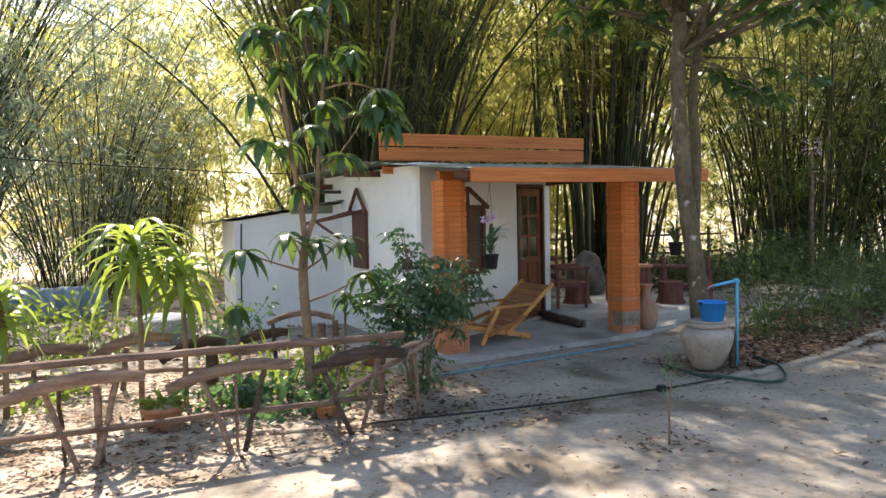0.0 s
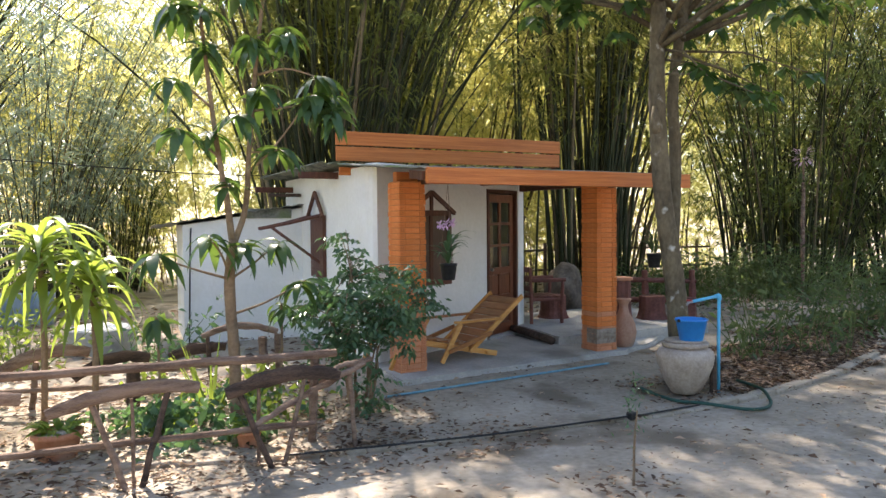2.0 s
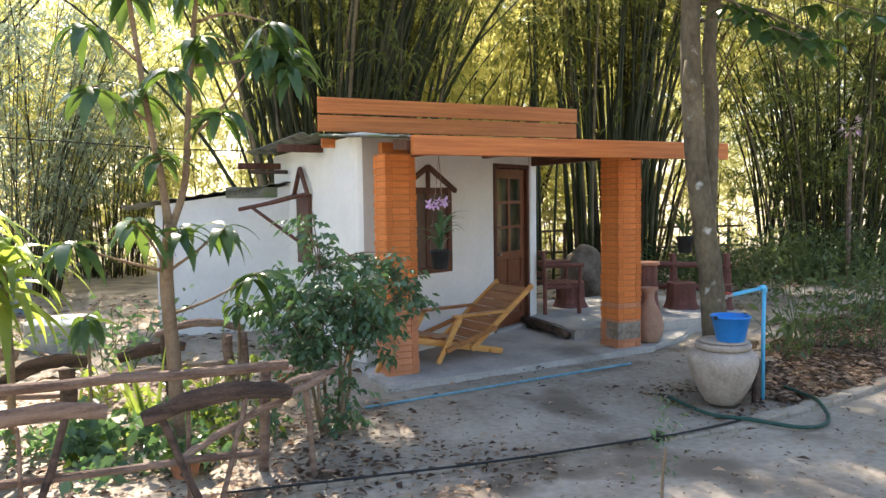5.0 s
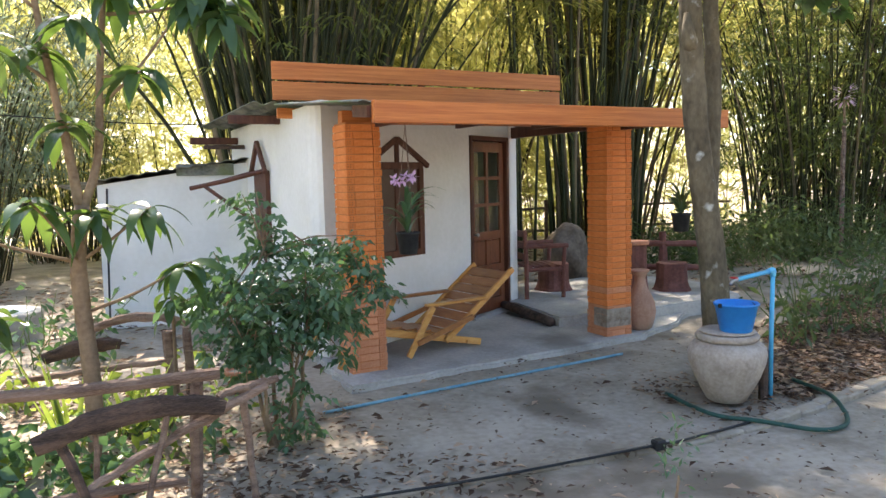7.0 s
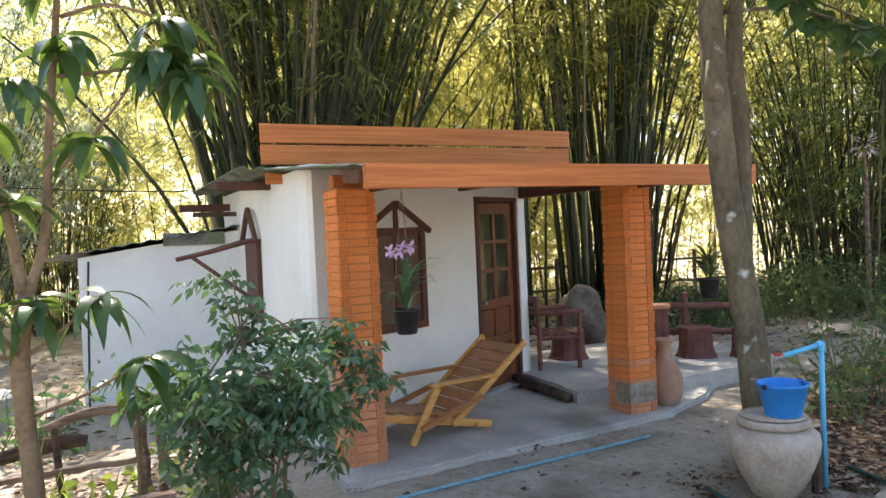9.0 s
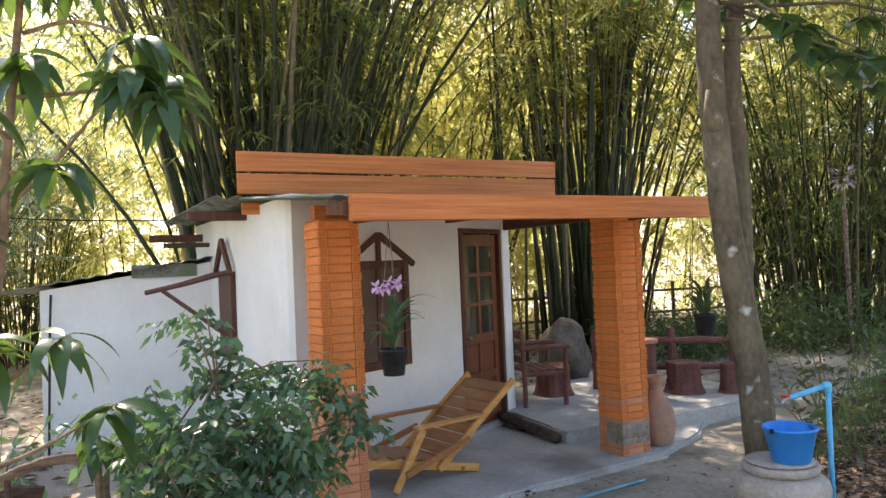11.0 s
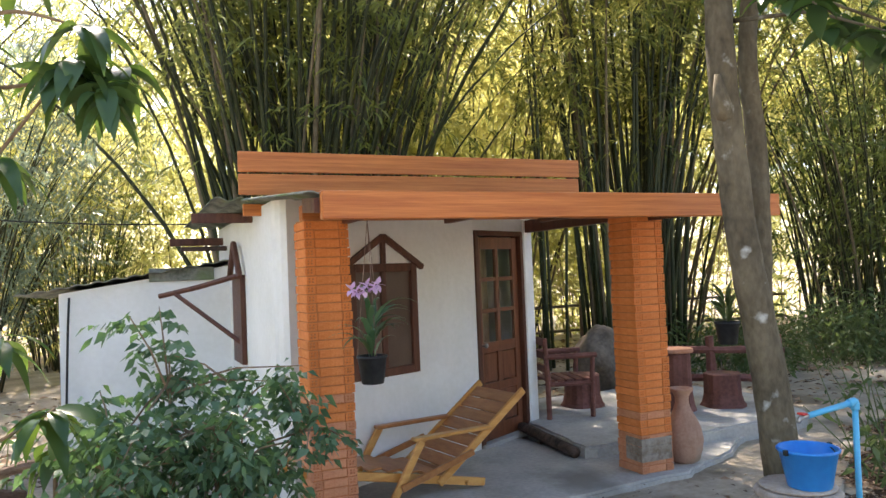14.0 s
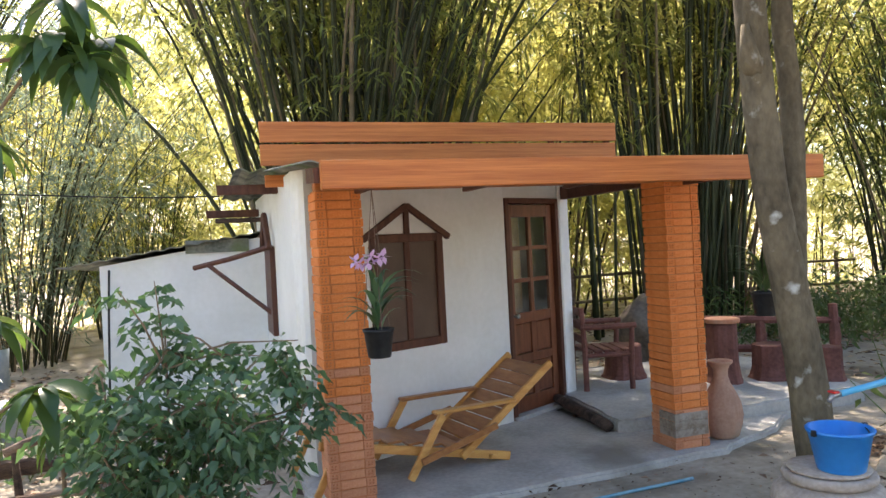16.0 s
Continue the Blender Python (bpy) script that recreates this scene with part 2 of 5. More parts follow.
def curve_pts(points, n=24):
    """Smooth points through the given ones."""
    p = [Vector(q) for q in points]
    p = [p[0] * 2 - p[1]] + p + [p[-1] * 2 - p[-2]]
    out = []
    for i in range(1, len(p) - 2):
        for k in range(n):
            t = k / n
            out.append(0.5 * (2 * p[i] + (p[i + 1] - p[i - 1]) * t + (2 * p[i - 1] - 5 * p[i] + 4 * p[i + 1] - p[i + 2]) * t * t + (3 * p[i] - p[i - 1] - 3 * p[i + 1] + p[i + 2]) * t ** 3))
    return out + [p[-2]]


def plank(a, b, width, thick, mat, parent, name="rail", sag=0.0, seed=0, taper=0.8, sides=8, n=8):
    """A rough-hewn board or pole from a to b, bowed up by sag."""
    rng = random.Random(seed)
    a, b = Vector(a), Vector(b)
    pts = [a.lerp(b, i / n) + Vector((rng.uniform(-.006, .006), rng.uniform(-.006, .006), sag * 4 * (i / n) * (1 - i / n) + rng.uniform(-.006, .006))) for i in range(n + 1)]
    rad = [width / 2 * (1 - (1 - taper) * abs(2 * i / n - 1) ** 2) * rng.uniform(0.9, 1.1) for i in range(n + 1)]
    return part(name, tube(pts, rad, sides, 0.06, rng, thick / width), mat, parent, smooth=False)


def leaf_quads(pos, way, length, width, rng, droop=0.0):
    """Mesh data for many pointed leaves: two bent halves each."""
    n = len(pos)
    way = way / np.linalg.norm(way, axis=1, keepdims=True)
    side = np.cross(way, rng.normal(size=(n, 3)))
    side /= np.linalg.norm(side, axis=1, keepdims=True) + 1e-9
    up = np.cross(side, way)
    L, W = length[:, None], width[:, None]
    mid = pos + way * L * 0.45
    tip = pos + way * L
    tip[:, 2] -= droop * length
    v = np.stack([pos, mid + side * W / 2 + up * W * 0.15, tip, mid - side * W / 2 + up * W * 0.15], 1).reshape(-1, 3)
    i = np.arange(n)[:, None] * 4
    f = np.concatenate([i + np.array([[0, 1, 2]]), i + np.array([[0, 2, 3]])], 1).reshape(-1, 3)
    return v, f


def mesh_from(name, v, f):
    me = bpy.data.meshes.new(name)
    me.vertices.add(len(v))
    me.vertices.foreach_set("co", np.asarray(v, np.float32).ravel())
    me.loops.add(f.size)
    me.loops.foreach_set("vertex_index", np.asarray(f, np.int32).ravel())
    me.polygons.add(len(f))
    me.polygons.foreach_set("loop_start", np.arange(0, f.size, f.shape[1], dtype=np.int32))
    me.update(calc_edges=True)
    return me


def add_blade(bm, base, way, length, width, droop, segs=6, fold=0.25, shape=0.5, rng=None):
    """A curved leaf blade with a folded midrib."""
    d = Vector(way).normalized()
    side = d.cross(Vector((0, 0, 1)))
    side = side.normalized() if side.length > 0.05 else Vector((1, 0, 0))
    if rng:
        side = (Matrix.Rotation(rng.uniform(-0.6, 0.6), 3, d) @ side)
    p = Vector(base)
    rows = []
    for i in range(segs + 1):
        t = i / segs
        w = width / 2 * max(0.03, math.sin(math.pi * min(1, t ** shape * 0.97 + 0.03)))
        up = side.cross(d)
        rows.append((bm.verts.new(p + side * w + up * w * fold), bm.verts.new(p), bm.verts.new(p - side * w + up * w * fold)))
        d = (d + Vector((0, 0, -droop / segs))).normalized()
        p = p + d * (length / segs)
    for a, b in zip(rows, rows[1:]):
        bm.faces.new((a[0], a[1], b[1], b[0]))
        bm.faces.new((a[1], a[2], b[2], b[1]))


# ---- ground ----
def ground_height(x, y):
    """Nearly level yard that rises gently towards the house."""
    return 0.055 * min(1, max(0, (y - 5.6) / 1.6)) + 0.012 * noise.noise(Vector((x * 0.9, y * 0.9, 0)))


bm = bmesh.new()
xs = [-300, -120, -50, -25, -14] + [-9 + 0.3 * i for i in range(101)] + [25, 32, 50, 120, 300]
ys = [-300, -120, -50, -25, -12] + [-6 + 0.3 * i for i in range(84)] + [22, 28, 40, 80, 150, 300]
grid = [[bm.verts.new((x, y, ground_height(x, y))) for x in xs] for y in ys]
for r0, r1 in zip(grid, grid[1:]):
    for i in range(len(xs) - 1):
        bm.faces.new((r0[i], r0[i + 1], r1[i + 1], r1[i]))
tagged(part("ground", bm, EARTH, smooth=True), "packed grey-brown earth yard with scattered dry leaves", "ground", kind="structure")


def slab(name, outline, z0, z1, mat, label, rng, rough=0.02):
    """A cast slab over an outline, with an uneven edge."""
    pts = []
    for a, b in zip(outline, outline[1:] + outline[:1]):
        k = max(2, int((Vector(b) - Vector(a)).length / 0.12))
        for i in range(k):
            p = Vector(a).lerp(Vector(b), i / k)
            pts.append((p.x + rng.uniform(-rough, rough), p.y + rng.uniform(-rough, rough)))
    bm = bmesh.new()
    f = bm.faces.new([bm.verts.new((x, y, z1 + rng.uniform(-.003, .003))) for x, y in pts])
    low = [bm.verts.new((x * 1.0, y - 0.0, z0)) for x, y in pts]
    top = list(f.verts)
    for i in range(len(pts)):
        j = (i + 1) % len(pts)
        bm.faces.new((top[j], top[i], low[i], low[j]))
    bmesh.ops.recalc_face_normals(bm, faces=bm.faces[:])
    es = [e for e in bm.edges if all(v in set(top) for v in e.verts)]
    bmesh.ops.bevel(bm, geom=es, offset=0.02, segments=2, affect="EDGES")
    return tagged(part(name, bm, mat), label, "floor", kind="structure")


RNG = random.Random(7)
slab("porch_floor", [(3.9, 7.22), (4.6, 7.27), (5.9, 7.36), (7.1, 7.46), (7.9, 7.8), (8.6, 8.3), (6.6, 8.3), (6.6, 9.5), (7.0, 9.8), (4.0, 9.8)], -0.2, 0.11, CONCRETE, "worn grey concrete porch slab with a crumbled edge", RNG)
slab("terrace_floor", [(6.62, 8.22), (7.9, 8.14), (9.4, 8.25), (9.8, 9.2), (9.6, 10.6), (7.2, 10.6), (6.75, 9.5)], -0.2, 0.22, CONCRETE, "raised grey concrete terrace beside the porch", RNG)


# ---- house ----
def seg(p, q):
    """Frame along a wall: x along it, y inwards, z up."""
    d = Vector((q[0] - p[0], q[1] - p[1]))
    return Matrix.Translation((p[0], p[1], 0)) @ Matrix.Rotation(math.atan2(d.y, d.x), 4, "Z"), d.length


A, B, D, E, F, Gp = (3.99, 11.9), (4.0, 8.22), (6.0, 9.05), (6.935, 9.565), (7.1, 12.0), (4.0, 12.0)
T = 0.2

# front wall with the window opening
wm, wl = seg(B, D)
WIN0, WIN1, WZ0, WZ1 = 0.65, 1.37, 0.97, 1.88
bm = bmesh.new()
add_box(bm, 0.066, 0, 0.0, WIN0, T, 2.45, 0), add_box(bm, WIN1, 0, 0.0, wl + 0.02, T, 2.45, 0)
add_box(bm, WIN0, 0, 0.0, WIN1, T, WZ0, 0), add_box(bm, WIN0, 0, WZ1, WIN1, T, 2.45, 0)
bmesh.ops.remove_doubles(bm, verts=bm.verts[:], dist=0.001)
ob = tagged(part("wall_front", bm, PLASTER), "white plastered earth wall of the cottage", "wall", kind="structure")
ob.matrix_world = wm

# left wall with a rounded corner
bm = bmesh.new()
outer = [(4.0, 11.9), (4.0, 8.45), (4.006, 8.36), (4.025, 8.29), (4.061, 8.246)]
inner = [(4.2, 11.9), (4.2, 8.55), (4.2, 8.5), (4.19, 8.46), (4.15, 8.44)]
for z0, z1 in ((0, 2.42),):
    lo = [bm.verts.new((*p, z0)) for p in outer + inner[::-1]]
    hi = [bm.verts.new((*p, z1)) for p in outer + inner[::-1]]
    bm.faces.new(lo), bm.faces.new(hi[::-1])
    for i in range(len(lo)):
        j = (i + 1) % len(lo)
        bm.faces.new((lo[j], lo[i], hi[i], hi[j]))
bmesh.ops.recalc_face_normals(bm, faces=bm.faces[:])
tagged(part("wall_left", bm, PLASTER), "white plastered side wall of the cottage", "wall", kind="structure")

# entrance wall: lintel, white post, door
dm, dl = seg(D, E)
bm = bmesh.new()
add_box(bm, 0.025, 0.0, 2.2, dl - 0.17, T, 2.45, 0)
ob = tagged(part("wall_lintel", bm, PLASTER), "white plaster above the entrance door", "wall", kind="structure")
ob.matrix_world = dm
ob = tagged(part("wall_post", box(dl - 0.17, -0.03, 0.0, dl, T, 2.34, 0.012), PLASTER), "white plastered post beside the entrance door", "post", kind="structure")
ob.matrix_world = dm
bm = bmesh.new()
add_box(bm, E[0] - 0.16, E[1] + 0.14, 0, E[0] + 0.04, 12.0, 2.42, 0)
tagged(part("wall_right", bm, PLASTER), "white plastered wall facing the terrace", "wall", kind="structure")
tagged(part("wall_back", box(4.2, 11.85, 0, 6.8, 12.0, 2.42, 0), PLASTER), "white plastered rear wall", "wall", kind="structure")
tagged(part("floor_inside", box(4.2, 9.8, 0.0, 6.8, 11.85, 0.14, 0), CONCRETE), "plain concrete floor inside the cottage", "floor", kind="structure")

# entrance door
door = thing("door_1", dm, "closed red-brown wooden door with six glass panes over carved panels", "door", kind="structure")
DW0, DW1 = 0.025, dl - 0.175
part("door_frame", add_box(add_box(box(DW0, -0.02, 0.11, DW0 + 0.05, 0.1, 2.2), DW1 - 0.05, -0.02, 0.11, DW1, 0.1, 2.2), DW0 + 0.05, -0.02, 2.15, DW1 - 0.05, 0.1, 2.2), DARKWOOD, door)
x0, x1 = DW0 + 0.055, DW1 - 0.055
xm = (x0 + x1) / 2
bm = bmesh.new()
for a, b, c, d in ((x0, x0 + .09, .15, 2.14), (x1 - .09, x1, .15, 2.14), (x0 + .09, x1 - .09, .15, .3), (x0 + .09, x1 - .09, 1.0, 1.1), (x0 + .09, x1 - .09, 2.02, 2.14), (x0 + .09, x1 - .09, .62, .7),
                   (xm - .025, xm + .025, 1.1, 2.02), (xm - .04, xm + .04, .3, .62), (xm - .04, xm + .04, .7, 1.0)):
    add_box(bm, a, 0.03, c, b, 0.07, d, 0.003)
for z in (1.39, 1.70):
    add_box(bm, x0 + .09, 0.034, z, xm - .025, 0.066, z + .04, 0.003), add_box(bm, xm + .025, 0.034, z, x1 - .09, 0.066, z + .04, 0.003)
leaf = part("door_leaf", bm, DOORWOOD, door)
for a, b in ((x0 + .09, xm - .04), (xm + .04, x1 - .09)):
    for c, d in ((.3, .62), (.7, 1.0)):
        part("panel", box(a + .004, 0.04, c + .004, b - .004, 0.06, d - .004, 0.012), DOORWOOD, leaf)
for a, b in ((x0 + .09, xm - .025), (xm + .025, x1 - .09)):
    for c, d in ((1.1, 1.39), (1.43, 1.70), (1.74, 2.02)):
        part("pane", box(a, 0.048, c, b, 0.053, d, 0), GLASS, leaf, "clear reflecting glass pane").visible_shadow = False
part("door_knob", tube([(x0 + .05, 0.03, 1.08), (x0 + .05, -0.005, 1.08), (x0 + .05, -0.03, 1.08), (x0 + .05, -0.045, 1.08)], [.012, .012, .026, .018], 10), STEEL, leaf, "dull steel knob", True)
part("sill", box(DW0, -0.05, 0.1, DW1, 0.12, 0.145), CONCRETE, door)
# curtain behind the panes
bm = bmesh.new()
fold = [[bm.verts.new((x0 + .05 + .012 * i, .13 + .014 * math.sin(i * 1.25) + .004 * math.sin(i * .4 + j), 1.02 + .2 * j)) for i in range(24)] for j in range(6)]
for r0, r1 in zip(fold, fold[1:]):
    for i in range(23):
        bm.faces.new((r0[i], r0[i + 1], r1[i + 1], r1[i]))
ob = tagged(part("curtain", bm, CURTAIN, smooth=True), "folded tan curtain hanging behind the door panes", "curtain")
ob.matrix_world = dm
ob.modifiers.new("thick", "SOLIDIFY").thickness = .003

# front window, with a gable of boards above
win = thing("window_1", wm, "dark brown screened window under a small gable of boards", "window", kind="structure")
part("window_frame", add_box(add_box(add_box(box(WIN0 - .02, -.03, WZ0 - .02, WIN0 + .05, .06, WZ1 + .02), WIN1 - .05, -.03, WZ0 - .02, WIN1 + .02, .06, WZ1 + .02),
     WIN0 + .05, -.03, WZ0 - .02, WIN1 - .05, .06, WZ0 + .05), WIN0 + .05, -.03, WZ1 - .05, WIN1 - .05, .06, WZ1 + .02), DARKWOOD, win)
wx = (WIN0 + WIN1) / 2
part("mullion", box(wx - .03, -.015, WZ0 + .05, wx + .03, .05, WZ1 - .05), DARKWOOD, win)
for a, b in ((WIN0 + .05, wx - .03), (wx + .03, WIN1 - .05)):
    part("screen", box(a, .0, WZ0 + .05, b, .012, WZ1 - .05, 0), SCREEN, win, "dusty brown mesh screen")
APEX = 2.15


def board_between(p, q, w, y0, y1):
    d = Vector((q[0] - p[0], 0, q[1] - p[1]))
    m = Matrix.Translation((p[0], 0, p[1])) @ Matrix.Rotation(-math.atan2(d.z, d.x), 4, "Y")
    return box(0, y0, -w / 2, d.length, y1, w / 2, 0.003, m)


part("gable_board", board_between((WIN0 - .09, WZ1 - .02), (wx, APEX - .02), .05, -.04, .0 - .002), DARKWOOD, win)
part("gable_board", board_between((WIN1 + .09, WZ1 - .02), (wx, APEX - .02), .05, -.046, .0 - .004), DARKWOOD, win)
part("king_post", box(wx - .025, -.03, WZ1 + .02, wx + .025, -.002, APEX - .05), DARKWOOD, win)

# side window frame with a projecting bracket
side = thing("window_2", Matrix.Translation((4.0, 10.2, 0)), "dark brown side window with a gable frame and propped shutter arm", "window", kind="structure")
part("window_frame", box(-.05, -.28, 1.0, -.002, .28, 1.86), DARKWOOD, side)
part("gable_board", tube([(-.06, -.32, 1.84), (-.06, .02, 2.18)], .03, 6), DARKWOOD, side)
part("gable_board", tube([(-.06, .36, 1.84), (-.06, .02, 2.18)], .03, 6), DARKWOOD, side)
part("shutter_arm", tube([(-.02, -.13, 1.86), (-.38, .15, 1.76), (-.74, .42, 1.68)], .028, 6), DARKWOOD, side)
part("shutter_arm", tube([(-.02, .32, 1.86), (-.38, .4, 1.76), (-.74, .48, 1.68)], .022, 6), DARKWOOD, side)
part("strut", tube([(-.6, .3, 1.70), (-.03, -.12, 1.2)], .022, 6), DARKWOOD, side)

# annex
am, al = seg((2.32, 11.2), (4.0, 11.05))
bm = bmesh.new()
vs = [bm.verts.new(v) for v in ((0, 0, -.1), (al, 0, -.1), (al, 0, 1.98), (0, 0, 1.74), (0, 1.8, -.1), (al, 1.8, -.1), (al, 1.8, 1.98), (0, 1.8, 1.74))]
for f in ((0, 1, 2, 3), (1, 5, 6, 2), (5, 4, 7, 6), (4, 0, 3, 7), (3, 2, 6, 7), (4, 5, 1, 0)):
    bm.faces.new([vs[i] for i in f])
bmesh.ops.recalc_face_normals(bm, faces=bm.faces[:])
ob = tagged(part("wall_annex", bm, PLASTER), "white plastered wall of the low annex", "wall", kind="structure")
ob.matrix_world = am
ob = tagged(part("vent_board", box(al - .82, -.035, 1.83, al - .16, -.004, 1.97, .003, None), SHEET), "grey board under the annex roof edge", "board", kind="structure")
ob.matrix_world = am


def corrugated(x0, x1, y0, y1, zf, pitch=0.18, amp=0.018, along="y", thick=0.008):
    """Wavy roof sheet; zf(x, y) its height."""
    bm = bmesh.new()
    n = int((x1 - x0 if along == "y" else y1 - y0) / pitch * 6)
    k = 6
    rows = []
    for j in range(k + 1):
        row = []
        for i in range(n + 1):
            if along == "y":
                x, y = x0 + (x1 - x0) * i / n, y0 + (y1 - y0) * j / k
                w = math.sin(2 * math.pi * (x - x0) / pitch)
            else:
                x, y = x0 + (x1 - x0) * j / k, y0 + (y1 - y0) * i / n
                w = math.sin(2 * math.pi * (y - y0) / pitch)
            row.append((x, y, zf(x, y) + amp * w))
        rows.append(row)
    top = [[bm.verts.new(p) for p in r] for r in rows]
    low = [[bm.verts.new((p[0], p[1], p[2] - thick)) for p in r] for r in rows]
    for j in range(k):
        for i in range(n):
            bm.faces.new((top[j][i], top[j][i + 1], top[j + 1][i + 1], top[j + 1][i]))
            bm.faces.new((low[j][i], low[j + 1][i], low[j + 1][i + 1], low[j][i + 1]))
    for r in (0, k):
        for i in range(n):
            bm.faces.new((top[r][i], low[r][i], low[r][i + 1], top[r][i + 1]))
    for c in (0, n):
        for j in range(k):
            bm.faces.new((top[j][c], low[j][c], low[j + 1][c], top[j + 1][c]))
    bmesh.ops.recalc_face_normals(bm, faces=bm.faces[:])
    return bm


ob = tagged(part("roof_annex", corrugated(-0.4, al + .02, -.12, 2.0, lambda x, y: 1.80 + 0.142 * x - 0.03 * (y + .12), along="y", amp=0.009), SHEET), "mossy corrugated sheet roof of the low annex", "roof", kind="structure")
ob.matrix_world = am
tagged(part("roof_house", corrugated(3.62, 7.2, 9.06, 12.1, lambda x, y: 2.50 - 0.01 * (y - 9)), SHEET), "mossy corrugated sheet roof of the cottage", "roof", kind="structure")
tagged(part("roof_porch", corrugated(3.84, 7.25, 6.72, 9.0, lambda x, y: 2.28 + 0.088 * (y - 6.7), amp=0.012), SHEET), "corrugated sheet roof over the porch", "roof", kind="structure")
tagged(part("ceiling_house", box(4.2, 8.6, 2.425, 6.8, 11.9, 2.455, 0), INSIDE), "plain ceiling inside the cottage", "ceiling", kind="structure")
for y, z, xa in ((9.42, 2.36, 3.48), (11.5, 2.26, 3.42)):
    tagged(part("rafter", box(xa, y - .03, z - .04, 4.0, y + .03, z + .045, .006), DARKWOOD), "dark red-brown rafter end under the eave", "rafter", group="rafters", kind="structure")
tagged(part("rafter", box(3.5, 11.0, 2.14, 3.98, 11.05, 2.19, .006), BURNT), "dark pole sticking out above the annex roof", "rafter", kind="structure")

# boards of the porch
par = thing("parapet", Matrix.Translation((0, 9.0, 0)), "two orange-stained parapet boards with a narrow gap", "parapet", kind="structure")
part("board", box(3.825, -.03, 2.715, 7.2, .0, 2.888, .004), ORANGE, par)
part("board", box(3.825, -.03, 2.52, 7.19, .0, 2.698, .004), ORANGE, par)
for x in (4.3, 5.4, 6.5, 7.1):
    part("batten", box(x, .003, 2.4, x + .05, .05, 2.86), DARKWOOD, par)
tagged(part("fascia", box(3.93, 6.64, 2.125, 7.36, 6.70, 2.285, .005), ORANGE), "orange-stained wooden fascia beam along the porch roof", "beam", kind="structure")
tagged(part("beam", box(4.05, 7.66, 2.2, 7.3, 7.76, 2.305, .005), ORANGE), "orange wooden beam resting on the brick pillars", "beam", kind="structure")
tagged(part("wall_board", box(3.85, 8.94, 2.34, 7.0, 8.968, 2.44, .004), ORANGE), "orange board on the wall below the parapet", "beam", kind="structure")
for x, y0 in ((6.83, 7.77),):
    tagged(part("side_beam", box(x, y0, 2.19, x + .08, 9.0 if x < 5 else 9.6, 2.32, .005), ORANGE if x < 5 else DARKWOOD), "wooden side beam of the porch roof", "beam", kind="structure")
for i, x in enumerate((4.3, 5.1, 5.9, 6.9)):
    tagged(part("porch_rafter", box(x, 6.71, 2.165, x + .05, 7.65, 2.235, .004), DARKWOOD), "dark porch rafter behind the fascia", "rafter", group="porch rafters", kind="structure")


bm = bmesh.new()
vs = [bm.verts.new(v) for v in ((3.90, 6.71, 2.165), (3.96, 6.71, 2.165), (3.96, 7.0, 2.19), (3.90, 7.0, 2.19), (3.90, 6.71, 2.25), (3.96, 6.71, 2.25), (3.96, 7.0, 2.275), (3.90, 7.0, 2.275))]
for f in ((0, 1, 2, 3), (4, 5, 6, 7), (0, 1, 5, 4), (1, 2, 6, 5), (2, 3, 7, 6), (3, 0, 4, 7)):
    bm.faces.new([vs[i] for i in f])
bmesh.ops.recalc_face_normals(bm, faces=bm.faces[:])
tagged(part("porch_rafter", bm, DARKWOOD), "dark sloping outer rafter of the porch roof", "rafter", group="porch rafters", kind="structure")


# brick pillars
def brick_mesh(lx, ly, lz, holes):
    """A brick with small bevelled edges; its short front end may have four holes."""
    bm = bmesh.new()
    if not holes:
        add_box(bm, 0, 0, 0, lx, ly, lz, 0.004)
    else:
        gx, gz = [0, .22, .42, .58, .78, 1], [0, .22, .42, .58, .78, 1]
        for yy, sgn in ((0, 1), (ly, -1)):
            v = [[bm.verts.new((lx * a, yy, lz * b)) for a in gx] for b in gz]
            for j in range(5):
                for i in range(5):
                    q = (v[j][i], v[j][i + 1], v[j + 1][i + 1], v[j + 1][i])
                    if i in (1, 3) and j in (1, 3):
                        w = [bm.verts.new(p.co + Vector((0, sgn * 0.03, 0))) for p in q]
                        bm.faces.new(w)
                        for k in range(4):
                            bm.faces.new((q[k], q[(k + 1) % 4], w[(k + 1) % 4], w[k]))
                    else:
                        bm.faces.new(q)
        for c in (((0, 0, 0), (0, ly, 0), (0, ly, lz), (0, 0, lz)), ((lx, 0, 0), (lx, ly, 0), (lx, ly, lz), (lx, 0, lz)), ((0, 0, 0), (lx, 0, 0), (lx, ly, 0), (0, ly, 0)), ((0, 0, lz), (lx, 0, lz), (lx, ly, lz), (0, ly, lz))):
            bm.faces.new([bm.verts.new(p) for p in c])
        bmesh.ops.recalc_face_normals(bm, faces=bm.faces[:])
    me = bpy.data.meshes.new("brick")
    bm.to_mesh(me)
    bm.free()
    return me


PITCH, CZ = 0.062, 0.054
heads = [brick_mesh(0.066, 0.31, CZ, True) for _ in range(2)]
stretch = [brick_mesh(0.170, 0.066, CZ, False) for _ in range(2)]
for i, mt in enumerate((BRICK, BRICK_RAW)):
    heads[i].materials.append(mt), stretch[i].materials.append(mt)


